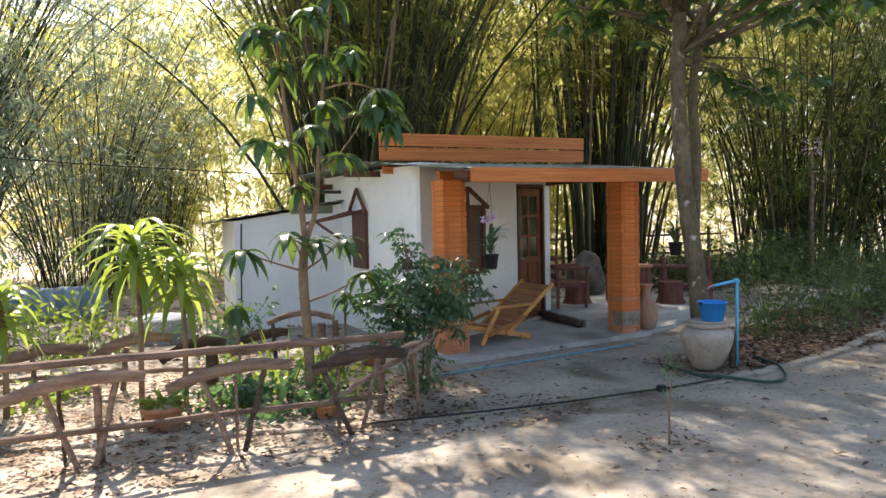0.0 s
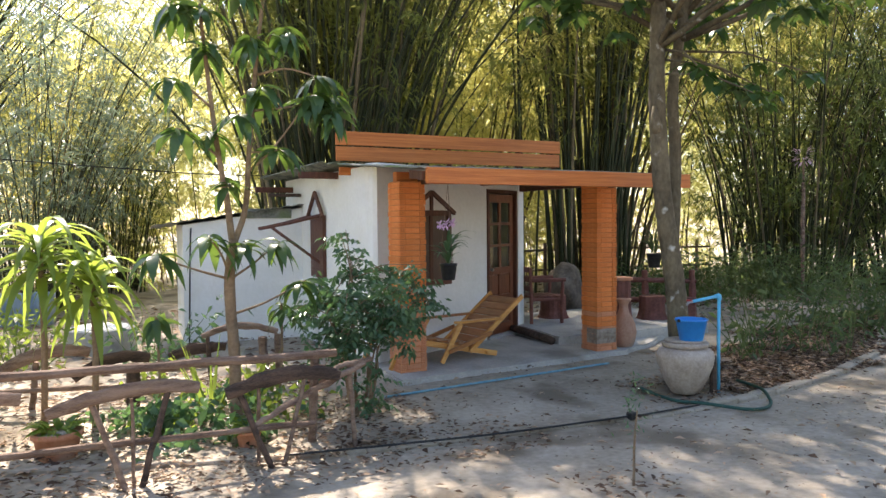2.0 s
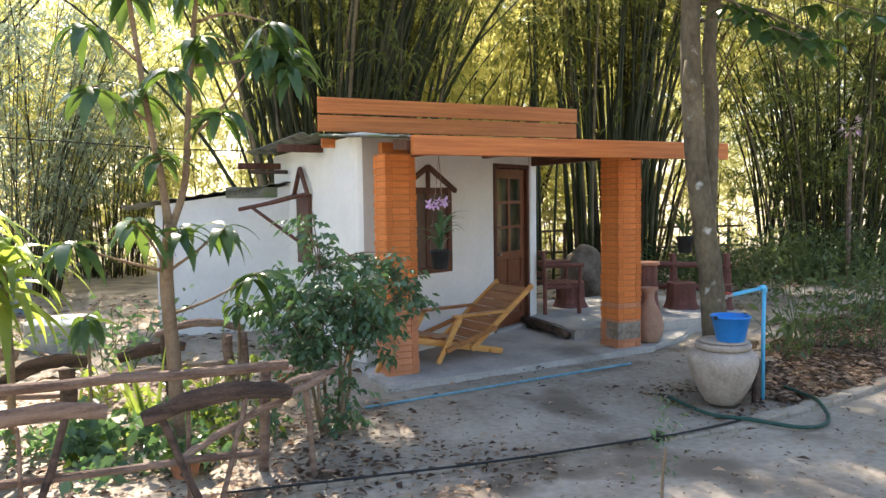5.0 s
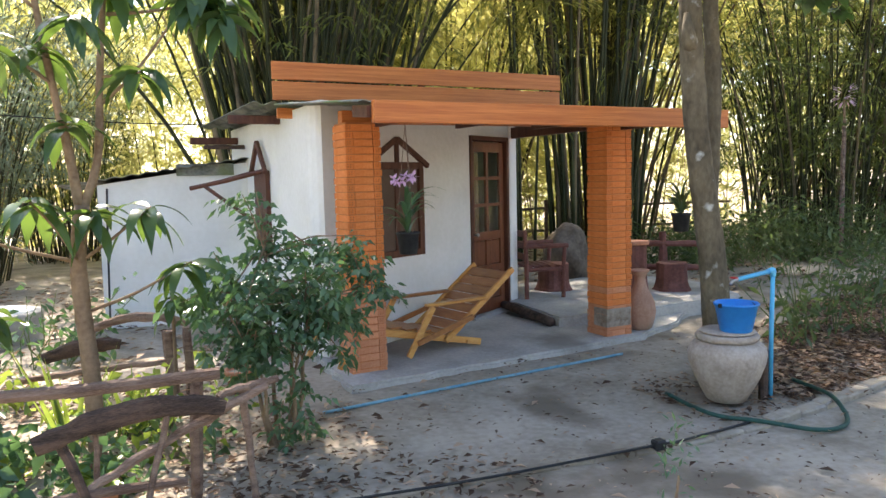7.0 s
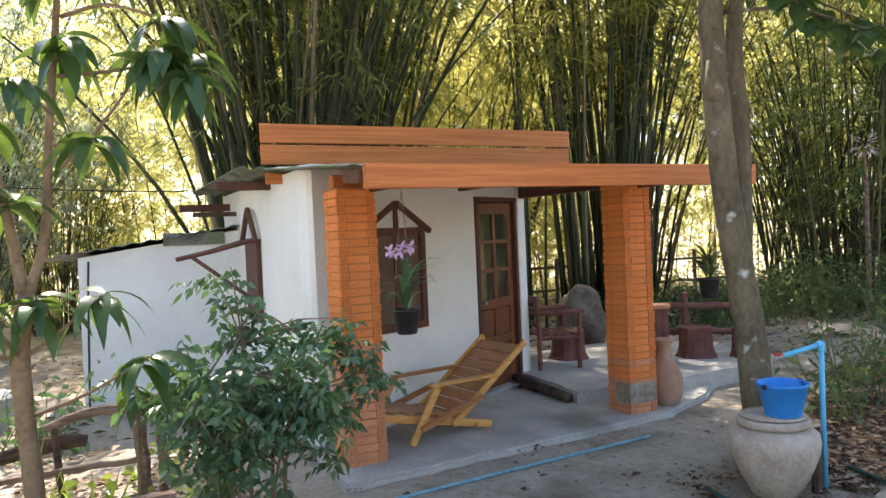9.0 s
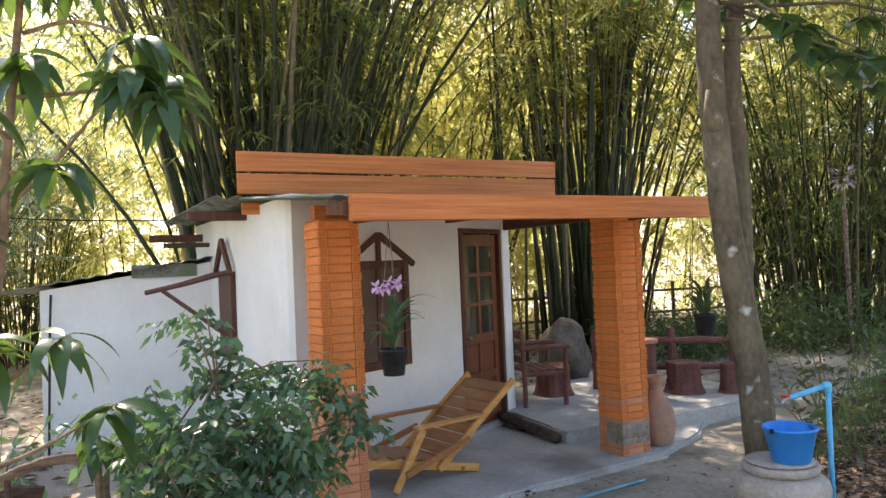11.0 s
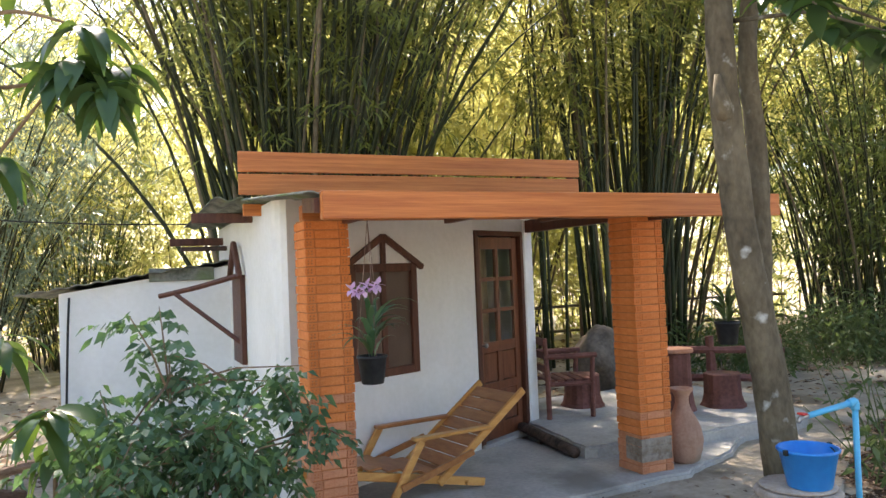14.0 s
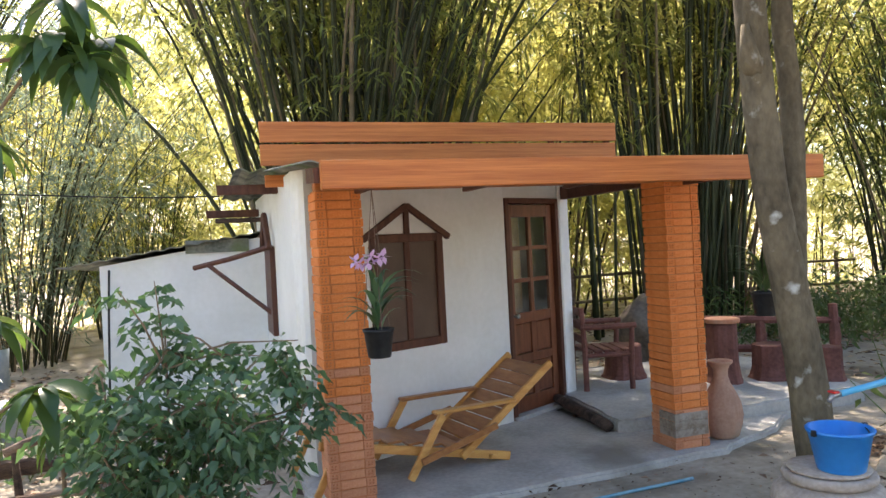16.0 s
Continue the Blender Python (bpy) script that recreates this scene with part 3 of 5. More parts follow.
def pillar(x, y, z0, top, raw, band, label):
    p = thing("pillar", Matrix.Translation((x, y, z0)), label, "pillar", "porch pillars", "structure")
    rng = random.Random(int(x * 100))
    n = int(round((top - z0) / PITCH))
    part("core", box(.011, .011, 0, .299, .299, top - z0 - .001, 0), MORTAR, p, "recessed mortar core")
    for c in range(n):
        z = c * PITCH + 0.004
        if band[0] <= c < band[1]:
            part("mortar_patch", box(-.009, -.009, z - .03, .3, .2, z + PITCH - .031, .004), STAINED, p, "grey mortar smeared over the bricks")
        k = 1 if c < raw + rng.uniform(-3, 3) else 0
        o = rng.uniform(-.005, .005)
        for me, px, py in ((heads[k], 0, 0), (heads[k], .244, 0), (stretch[k], .07, .004), (stretch[k], .07, .24)):
            b = new("brick", me)
            b.parent = p
            b.location = (px + o + rng.uniform(-.003, .003), py + rng.uniform(-.005, .004), z)
    return p


pillar(4.035, 7.555, 0.08, 2.2, 14, (99, 99), "square pillar of thin orange bricks, paler near its foot")
pillar(6.725, 7.56, 0.11, 2.2, 5, (2, 5), "square orange brick pillar with a grey mortar band")


# ---- porch things ----
def recliner():
    ch = thing("deck_chair", pose(4.62, 7.80, 0.11, 0, 0, 9), "varnished wooden reclining deck chair with slatted seat and arms", "chair")

    def beam(name, p, q, y, w=0.055, t=0.03, mat=CHAIRWOOD):
        d = Vector((q[0] - p[0], 0, q[1] - p[1]))
        m = Matrix.Translation((p[0], y, p[1])) @ Matrix.Rotation(-math.atan2(d.z, d.x), 4, "Y")
        return part(name, box(0, -t / 2, -w / 2, d.length, t / 2, w / 2, 0.006, m), mat, ch)
    for y in (0.0, 0.60):
        s = 1 if y == 0 else -1
        beam("front_leg", (0.02, 0.02), (0.30, 0.45), y - s * 0.035, 0.06)
        beam("seat_rail", (-0.62, 0.36), (0.90, 0.03), y + s * 0.035, 0.065)
        beam("back_rail", (0.46, 0.10), (1.30, 0.71), y, 0.06)
        beam("brace", (0.10, 0.14), (0.74, 0.31), y - s * 0.068, 0.05, 0.028, SLATWOOD)
        beam("rest_leg", (-0.66, 0.02), (-0.50, 0.33), y, 0.05)
        arm = box(0.24, y - .045, 0.45, 0.94, y + .035, 0.478, 0.01)
        part("armrest", arm, CHAIRWOOD if y == 0 else SLATWOOD, ch)
    for i in range(7):
        x = -0.60 + i * 0.16
        z = 0.36 + (x + 0.62) * (0.03 - 0.36) / 1.47 + 0.045
        part("slat", box(x, 0.02, z - .009, x + .115, 0.58, z + .009, .005), SLATWOOD, ch)
    for i in range(8):
        t = 0.07 + i * 0.118
        p = Vector((0.46 + 0.84 * t, 0, 0.10 + 0.61 * t))
        m = Matrix.Translation(p) @ Matrix.Rotation(-math.atan2(0.61, 0.84), 4, "Y")
        part("slat", box(-.056, 0.016, -.008, .056, 0.584, .010, .005, m), SLATWOOD, ch)
    part("cross_bar", tube([(0.72, -.02, 0.06), (0.72, .62, 0.06)], .018, 8), CHAIRWOOD, ch)


recliner()
log = tube(curve_pts([(6.66, 9.40, 0.19), (6.60, 8.9, 0.185), (6.57, 8.3, 0.16)], 6), .052, 10, 0.08, random.Random(2))
tagged(part("log", log, BURNT, smooth=True), "charred log lying along the terrace edge", "log")

vase = part("vase", lathe([(.10, 0), (.125, .02), (.15, .1), (.165, .19), (.15, .29), (.115, .37), (.075, .44), (.058, .50), (.058, .55), (.075, .585), (.10, .61), (.10, .625), (.085, .625), (.05, .57), (.04, .5)], 32), VASECLAY, smooth=True)
vase.location = (7.29, 7.72, .11)
tagged(vase, "tall pinkish terracotta floor vase beside the brick pillar", "vase")


def hanging_orchid(x, y, z, top, flowers, label, seed):
    rng = random.Random(seed)
    h = thing("hanging_planter", Matrix.Translation((x, y, z)), label, "planter")
    pot = part("pot", lathe([(.062, 0), (.066, .005), (.085, .145), (.092, .15), (.092, .165), (.08, .165), (.07, .14)], 20), BLACK, h, "black plastic pot", True)
    for a in (0.5, 2.6, 4.7):
        part("wire", tube([(.088 * math.cos(a), .088 * math.sin(a), .16), (.0, -.0 + .0, top - z)], .0022, 5), GREYWOOD, pot)
    bm = bmesh.new()
    for i in range(24):
        a = rng.uniform(0, 6.28)
        add_blade(bm, (.02 * math.cos(a), .02 * math.sin(a), .15 + rng.uniform(0, .2)), (math.cos(a) * .45, math.sin(a) * .45, rng.uniform(1.0, 1.9)), rng.uniform(.2, .36), .036, 2.1, 6, rng=rng)
    part("leaves", bm, DARK_LEAF if not flowers else SHRUB_LEAF, h, smooth=True)
    if flowers:
        part("stem", tube(curve_pts([(0, 0, .16), (.0, .0, .45), (-.05, -.03, .57), (-.14, -.06, .55)], 6), .004, 5), STEMGREEN, h)
        for i in range(6):
            bm = bmesh.new()
            cx, cy, cz = -.13 + i * .032 + rng.uniform(-.01, .01), -.06 + rng.uniform(-.03, .03), .53 + rng.uniform(-.02, .05) + .012 * i * (i < 5)
            for k in range(5):
                a = 2 * math.pi * k / 5 + rng.uniform(-.2, .2)
                add_blade(bm, (cx, cy, cz), (math.cos(a), -.25 + rng.uniform(-.15, .1), math.sin(a)), .052, .046, .2, 3, .1, .7)
            part("blossom", bm, PETAL, h, "pale pink orchid blossom", True)


hanging_orchid(4.245, 6.83, 1.17, 2.13, True, "pink flowering orchid in a black hanging pot", 3)
hanging_orchid(6.95, 6.80, 1.20, 2.13, False, "leafy plant in a black hanging pot", 4)


def armchair(m, label):
    c = thing("armchair", m, label, "chair", "terrace seats")
    for x, y, h in ((-.27, -.24, .64), (.27, -.24, .64), (-.27, .24, .85), (.27, .24, .85)):
        part("leg", tube([(x, y, 0), (x, y, h * .5), (x, y * 1.08, h)], [.028, .03, .026], 8, .05, RNG), REDWOOD, c)
    for x in (-.27, .27):
        part("armrest", tube([(x, -.3, .65), (x, .28, .65)], .03, 8, .05, RNG), REDWOOD, c)
        part("side_rail", tube([(x, -.24, .36), (x, .24, .36)], .024, 8), REDWOOD, c)
    for y in (-.2, -.1, 0, .1, .2):
        part("slat", box(-.28, y - .042, .385, .28, y + .042, .41, .006), REDWOOD, c)
    for z in (.52, .66, .8):
        part("back_slat", box(-.27, .24, z - .04, .27, .265, z + .04, .006), REDWOOD, c)
    part("front_rail", tube([(-.27, -.24, .36), (.27, -.24, .36)], .024, 8), REDWOOD, c)


armchair(pose(7.30, 9.62, .22, 0, 0, 75), "dark red-brown log armchair standing on the terrace")


def stump(x, y, z, r, h, label, cat, cap=False):
    rng = random.Random(int(x * 31 + y * 17))
    prof = [(r * 1.25, 0), (r * 1.12, h * .1), (r, h * .35), (r * .97, h * .8), (r * .98, h * .97), (r * .9, h)]
    bm = lathe(prof, 20)
    for v in bm.verts:
        a = math.atan2(v.co.y, v.co.x)
        k = 1 + .06 * math.sin(a * 5 + x) + .03 * math.sin(a * 11)
        v.co.x *= k
        v.co.y *= k
    s = thing("stump_table" if cap else "stump_stool", Matrix.Translation((x, y, z)), label, cat, "terrace seats")
    part("trunk", bm, REDWOOD, s, smooth=False)
    if cap:
        part("tabletop", lathe([(r * 1.12, h), (r * 1.16, h + .015), (r * 1.14, h + .04), (r * 1.05, h + .045)], 24), CLAY, s, "paler round top")


stump(8.42, 9.08, .22, .155, .62, "tall red-brown tree-stump table with a round top", "table", True)
stump(8.98, 9.0, .22, .2, .36, "low red-brown tree-stump stool on the terrace", "stool")
stump(7.75, 9.9, .22, .2, .36, "low red-brown stump stool near the armchair", "stool")
stump(9.35, 8.62, .22, .13, .34, "narrow red-brown stump at the terrace edge", "stool")

fence_t = thing("log_railing", Matrix.Translation((8.6, 9.7, 0)), "dark red-brown log railing behind the terrace stools", "railing")
for a, b in (((-.3, .15, .82), (1.15, -.85, .78)), ((-.3, .15, .5), (1.15, -.85, .46))):
    plank(a, b, .085, .085, REDWOOD, fence_t, "rail", 0, 5)
for x, y in ((-.25, .12), (.5, -.4), (1.1, -.82)):
    plank((x, y, 0), (x, y, .95), .11, .11, REDWOOD, fence_t, "post", 0, 6)

bm = bmesh.new()
bmesh.ops.create_icosphere(bm, subdivisions=4, radius=1)
for v in bm.verts:
    d = 1 + .18 * noise.noise(v.co * 1.6) + .06 * noise.noise(v.co * 5)
    v.co = Vector((v.co.x * .36 * d, v.co.y * .36 * d, max(-.1, v.co.z * .55 * d + .4)))
ob = part("boulder", bm, STONE, smooth=True)
ob.location = (8.85, 11.1, .05)
tagged(ob, "rounded grey-brown boulder under the bamboo", "rock")

# ---- jar, bucket, tap ----
jar = thing("water_jar", Matrix.Translation((6.30, 5.67, .03)), "large pale grey clay water jar with a thick rim", "jar")
part("body", lathe([(.123, 0), (.141, .01), (.187, .09), (.235, .19), (.271, .29), (.283, .36), (.273, .41), (.241, .44), (.204, .457), (.19, .457), (.173, .44), (.173, .35)], 40), JARCLAY, jar, smooth=True)
part("rim", lathe([(.19, .456), (.206, .458), (.223, .472), (.228, .493), (.217, .512), (.187, .515), (.174, .5), (.174, .458)], 40), JARCLAY, jar, "thick rounded clay rim", True)
lid = lathe([(.185, .546), (.2, .55), (.198, .562), (.1, .566)], 28)
bmesh.ops.translate(lid, vec=(6.30, 5.67, 0), verts=lid.verts[:])
tagged(part("jar_lid", lid, JARCLAY, smooth=True), "round clay lid closing the jar mouth", "lid")
bucket = thing("bucket", Matrix.Translation((6.30, 5.59, .567)), "bright blue plastic bucket standing on the clay jar", "bucket")
bowl = part("bowl", lathe([(.108, 0), (.112, .004), (.15, .19), (.158, .193), (.162, .205), (.155, .212), (.146, .206), (.106, .012), (.04, .008)], 32), BLUE, bucket, smooth=True)
part("handle", tube(curve_pts([(-.158, 0, .2), (-.1, -.085, .185), (.0, -.125, .17), (.1, -.085, .185), (.158, 0, .2)], 6), .004, 6), BLACK, bowl)
for s in (-1, 1):
    part("lug", box(s * .165 - .012, -.012, .185, s * .165 + .012, .012, .215), BLACK, bowl)

tap = thing("water_tap", Matrix.Translation((6.67, 5.58, 0)), "light blue plastic standpipe with a small red tap", "tap")
part("pipe", tube([(0, 0, 0), (-.005, 0, .5), (0, 0, .965)], .0165, 12), PIPEBLUE, tap, smooth=True)
part("elbow", tube(curve_pts([(0, 0, .94), (0, 0, .985), (-.05, 0, .98)], 6), .023, 12), PIPEBLUE, tap, smooth=True)
part("spout", tube([(-.03, 0, .982), (-.36, .01, .945)], .0165, 12), PIPEBLUE, tap, smooth=True)
tap_body = part("tap_body", tube([(-.35, .01, .947), (-.41, .01, .94), (-.43, .01, .915)], [.016, .014, .011], 10), STEEL, tap, smooth=True)
part("tap_handle", box(-.42, -.02, .955, -.385, .03, .967), REDTAP, tap_body)
tagged(part("stake", tube([(6.61, 5.60, 0), (6.615, 5.60, .38)], [.035, .03], 8, .05, RNG), BURNT), "short dark stake beside the standpipe", "stake")


def hose(name, pts, r, mat, label):
    return tagged(part(name, tube(curve_pts(pts, 10), r, 8), mat, smooth=True), label, "hose")


hose("garden_hose", [(6.0, 5.98, .045), (5.93, 5.6, .04), (5.93, 5.36, .045), (6.04, 5.16, .055), (6.25, 4.9, .035), (6.45, 4.85, .03), (6.66, 4.95, .035), (6.9, 5.22, .065), (7.0, 5.42, .065), (7.12, 5.74, .05)], .016, HOSEGREEN, "dark green garden hose looped round the jar")
hose("water_hose", [(3.55, 6.86, .055), (4.3, 6.93, .055), (5.0, 6.98, .06), (5.8, 7.03, .065), (6.5, 7.07, .07)], .012, HOSEBLUE, "dusty blue pipe lying in front of the porch")
hose("irrigation_pipe", [(2.2, 5.54, .055), (3.05, 5.40, .05), (4.0, 5.27, .045), (5.15, 5.17, .05), (5.3, 5.15, .05), (6.0, 5.2, .04)], .009, BLACK, "black irrigation pipe lying along the concrete edging")
tagged(part("pipe_joint", box(5.12, 5.13, .02, 5.2, 5.2, .085, .01), BLACK), "black pipe joint on the edging", "joint")


def edging(name, pts, w, h, mat, label, seed):
    rng = random.Random(seed)
    th = thing(name, Matrix.Identity(4), label, "edging", kind="structure")
    path = curve_pts(pts, 4)
    for a, b in zip(path, path[1:]):
        d = b - a
        m = Matrix.Translation((a.x, a.y, ground_height(a.x, a.y))) @ Matrix.Rotation(math.atan2(d.y, d.x) + rng.uniform(-.02, .02), 4, "Z")
        part("kerb_block", box(0.002, -w / 2, -.1, d.length - .002, w / 2, h * rng.uniform(.75, 1.15), .012, m), mat, th)


edging("edging_front", [(-1.2, 6.5, 0), (.8, 6.05, 0), (2.25, 5.62, 0), (3.05, 5.47, 0), (4.5, 5.3, 0), (5.16, 5.2, 0), (6.13, 5.17, 0)], .1, .03, EARTH, "low earth-covered concrete edging across the yard", 1)
edging("edging_right", [(6.15, 5.17, 0), (7.43, 5.35, 0), (9.1, 5.76, 0), (11, 6.6, 0), (13, 8.2, 0)], .12, .05, EARTH, "rough earth-stained edging of the planting bed", 2)
edging("edging_back", [(6.95, 6.05, 0), (8.44, 7.11, 0), (9.88, 7.96, 0), (12.4, 8.72, 0)], .1, .05, EARTH, "low edging between the planting bed and the path", 3)


# ---- rustic fence ----
def rustic_fence(m, arches, posts, rails, label, seed):
    fn = thing("rustic_fence", m, label, "fence", "garden fences")
    for i, (a, b, w, sag, mat) in enumerate(arches):
        plank(a, b, w, .045, mat, fn, "arched_board", sag, seed + i, .75, 8, 12)
    for i, (a, b, w) in enumerate(posts):
        plank(a, b, w, w * .8, GREYWOOD if i % 4 else BURNT, fn, "post", 0, seed + 20 + i, .95, 7, 5)
    for i, (a, b, w) in enumerate(rails):
        plank(a, b, w, w * .9, GREYWOOD, fn, "rail", .01, seed + 50 + i, .9, 8, 14)
    return fn


rustic_fence(Matrix.Translation((0, 5.52, 0)),
             [((1.78, -.03, .56), (2.62, .02, .60), .115, .075, BURNT), ((.66, -.03, .55), (1.60, 0, .63), .105, .07, GREYWOOD), ((-.45, -.02, .58), (.52, .05, .66), .105, .07, GREYWOOD), ((-1.6, 0, .58), (-.6, .1, .64), .105, .07, GREYWOOD)],
             [((2.10, -.05, -.05), (1.86, .03, .60), .06), ((2.16, -.04, -.05), (2.36, .02, .62), .045), ((2.02, .1, -.05), (2.03, .1, .6), .035),
              ((1.14, -.06, -.05), (.92, .02, .62), .055), ((1.2, -.02, -.05), (1.40, .02, .62), .055), ((1.17, 0, -.05), (1.17, .02, .6), .03),
              ((.08, .1, -.05), (-.14, .1, .62), .06), ((.16, .12, -.05), (.34, .08, .66), .06), ((-.02, .3, -.05), (-.05, .1, .62), .04), ((.22, .24, -.05), (.2, .12, .62), .075),
              ((2.79, .14, -.05), (2.74, .12, .66), .05), ((2.52, .4, -.05), (2.55, .38, .7), .085), ((-.95, .2, -.05), (-1.15, .15, .62), .06), ((-.85, .2, -.05), (-.7, .15, .62), .05)],
             [((-1.9, .1, .82), (2.62, .06, .765), .065), ((-1.9, .1, .33), (2.42, 0, .27), .05), ((1.98, .03, .3), (2.86, .1, .66), .05), ((2.6, .08, .64), (2.92, .12, .68), .045)],
             "weathered rustic fence of bent boards, poles and crooked posts", 100)
rustic_fence(Matrix.Translation((0, 8.0, 0)),
             [((.25, 0, .42), (1.0, -.1, .56), .12, .09, GREYWOOD), ((.85, -.3, .36), (1.5, -.3, .5), .12, .08, BURNT), ((-.6, .2, .4), (.2, .1, .48), .12, .08, GREYWOOD), ((2.05, .1, .60), (2.80, .0, .60), .075, .09, GREYWOOD), ((1.75, .3, .38), (2.3, .2, .46), .12, .04, BURNT)],
             [((1.35, -.3, -.05), (1.36, -.3, .45), .16), ((.5, 0, -.05), (.55, 0, .5), .07), ((2.68, 0, -.05), (2.64, 0, .56), .12), ((2.78, -.1, -.05), (2.78, -.1, .6), .09), ((2.15, .1, -.05), (2.1, .1, .6), .06), ((-.3, .1, -.05), (-.3, .1, .45), .07)],
             [((1.6, .0, .3), (2.7, -.02, .32), .05), ((-.8, .2, .25), (1.4, -.2, .22), .05)],
             "weathered low garden fence with bent boards on stumps", 300)


def flower_pot(x, y, z, r, h, label, seed, plant=True):
    rng = random.Random(seed)
    p = thing("flower_pot", Matrix.Translation((x, y, z)), label, "flower pot", "garden pots")
    part("pot", lathe([(r * .72, 0), (r * .75, .005), (r * .95, h * .8), (r * 1.06, h * .82), (r * 1.06, h), (r * .95, h), (r * .9, h * .85)], 24), CLAY, p, smooth=True)
    part("soil", lathe([(r * .9, h * .8), (r * .9, h * .86), (r * .4, h * .89)], 16), EARTH, p)
    if plant:
        bm = bmesh.new()
        for i in range(40):
            a = rng.uniform(0, 6.28)
            add_blade(bm, (r * .5 * math.cos(a), r * .5 * math.sin(a), h * .9 + rng.uniform(0, .06)), (math.cos(a), math.sin(a), rng.uniform(.4, 1.6)), rng.uniform(.1, .2), .055, 1.3, 5, rng=rng)
        part("leaves", bm, STRAP_LEAF, p, smooth=True)


flower_pot(.72, 6.40, .0, .17, .23, "round terracotta pot with a leafy plant by the fence", 11)
flower_pot(3.15, 7.75, .04, .12, .2, "terracotta pot half hidden behind the shrub", 12, False)
flower_pot(2.05, 6.05, .0, .1, .14, "small terracotta pot among the ground plants", 13)


# ---- plants ----
def whorl(bm, p, way, n, length, width, rng, droop=1.9):
    way = Vector(way).normalized()
    for i in range(n):
        a = i * 2.4 + rng.uniform(-.4, .4)
        t = Vector((math.cos(a), math.sin(a), 0))
        d = t + way * rng.uniform(-.6, .8)
        add_blade(bm, Vector(p) - way * .02 * i * .4, d, length * rng.uniform(.7, 1.15), width * rng.uniform(.8, 1.1), droop * rng.uniform(.6, 1.4), 7, .18, .75, rng)


def mango_tree():
    rng = random.Random(21)
    t = thing("mango_sapling", Matrix.Translation((2.05, 6.52, 0)), "slender young mango tree with long drooping dark leaves", "tree")
    o = Vector((2.05, 6.52, 0))
    L = lambda *p: Vector(p) - o
    bm = bmesh.new()
    add_tube(bm, curve_pts([L(2.06, 6.52, -.05), L(2.05, 6.52, .6), L(2.02, 6.52, 1.25), L(2.06, 6.52, 1.62)], 6), [.052 - .0006 * i for i in range(19)], 10, .05, rng)
    limbs = [([(2.05, 6.52, 1.6), (2.0, 6.5, 2.0), (1.95, 6.5, 2.3), (1.88, 6.48, 2.85), (1.8, 6.4, 3.5)], .03), ([(2.06, 6.52, 1.58), (2.16, 6.5, 1.9), (2.2, 6.5, 2.4), (2.28, 6.5, 3.2), (2.35, 6.4, 3.9)], .028),
             ([(2.04, 6.52, 1.3), (2.2, 6.45, 1.42), (2.42, 6.4, 1.6)], .012), ([(2.05, 6.52, 1.0), (2.3, 6.4, 1.1), (2.62, 6.35, 1.27)], .012), ([(2.0, 6.5, 1.3), (1.7, 6.45, 1.4), (1.4, 6.4, 1.52)], .012), ([(2.02, 6.5, 1.3), (1.92, 6.3, 1.5), (1.8, 6.2, 1.66)], .012),
             ([(2.2, 6.5, 2.2), (2.4, 6.45, 2.4), (2.72, 6.4, 2.85)], .012), ([(1.95, 6.5, 2.3), (1.8, 6.4, 2.4), (1.6, 6.3, 2.5)], .012), ([(2.22, 6.5, 2.5), (2.1, 6.3, 2.6), (2.05, 6.2, 2.62)], .01),
             ([(2.28, 6.5, 3.0), (2.5, 6.4, 3.05), (2.8, 6.35, 2.98)], .012), ([(2.25, 6.5, 2.7), (2.55, 6.5, 2.75), (2.95, 6.5, 2.86)], .012), ([(1.9, 6.5, 2.7), (1.7, 6.45, 2.85), (1.55, 6.4, 2.9)], .012), ([(2.2, 6.5, 2.35), (2.35, 6.4, 2.35), (2.42, 6.35, 2.38)], .01)]
    leaves = bmesh.new()
    for pts, r in limbs:
        c = curve_pts([L(*p) for p in pts], 5)
        part("branch", tube(c, [r * (1 - .55 * i / len(c)) for i in range(len(c))], 7, .05, rng), TWIG, t, smooth=True)
        whorl(leaves, c[-1], (c[-1] - c[-2]), 11, .32, .088, rng)
    for p, n in (((2.75, 6.35, 2.85), 16), ((2.85, 6.3, 2.72), 10), ((2.1, 6.4, 1.6), 8), ((2.0, 6.45, 2.1), 6), ((2.3, 6.45, 2.9), 10), ((1.9, 6.45, 2.5), 7), ((2.2, 6.4, 3.3), 12), ((1.85, 6.4, 3.2), 10), ((2.5, 6.4, 3.4), 14), ((2.1, 6.3, 3.7), 16), ((1.6, 6.4, 3.5), 12)):
        whorl(leaves, L(*p), (rng.uniform(-.4, .4), rng.uniform(-.4, .4), 1), n + 3, .31, .09, rng)
    part("trunk", bm, TWIG, t, smooth=True)
    part("crown", leaves, MANGO_LEAF, t, smooth=True)


mango_tree()


def young_mango(x, y, h, label, seed, lean=(0, 0)):
    rng = random.Random(seed)
    t = thing("mango_seedling", Matrix.Translation((x, y, 0)), label, "plant")
    top = Vector((lean[0], lean[1], h))
    part("stem", tube(curve_pts([(0, 0, -.03), top * .5 + Vector((.02, 0, 0)), top], 5), .012, 7), TWIG, t, smooth=True)
    bm = bmesh.new()
    whorl(bm, top, (0, 0, 1), 10, .30, .085, rng)
    part("leaves", bm, MANGO_LEAF, t, smooth=True)


young_mango(2.52, 6.95, 1.02, "thin mango seedling with drooping leaves near the shrub", 31, (0.05, 0))
young_mango(1.5, 7.1, .95, "thin mango seedling with drooping leaves in the garden", 32)


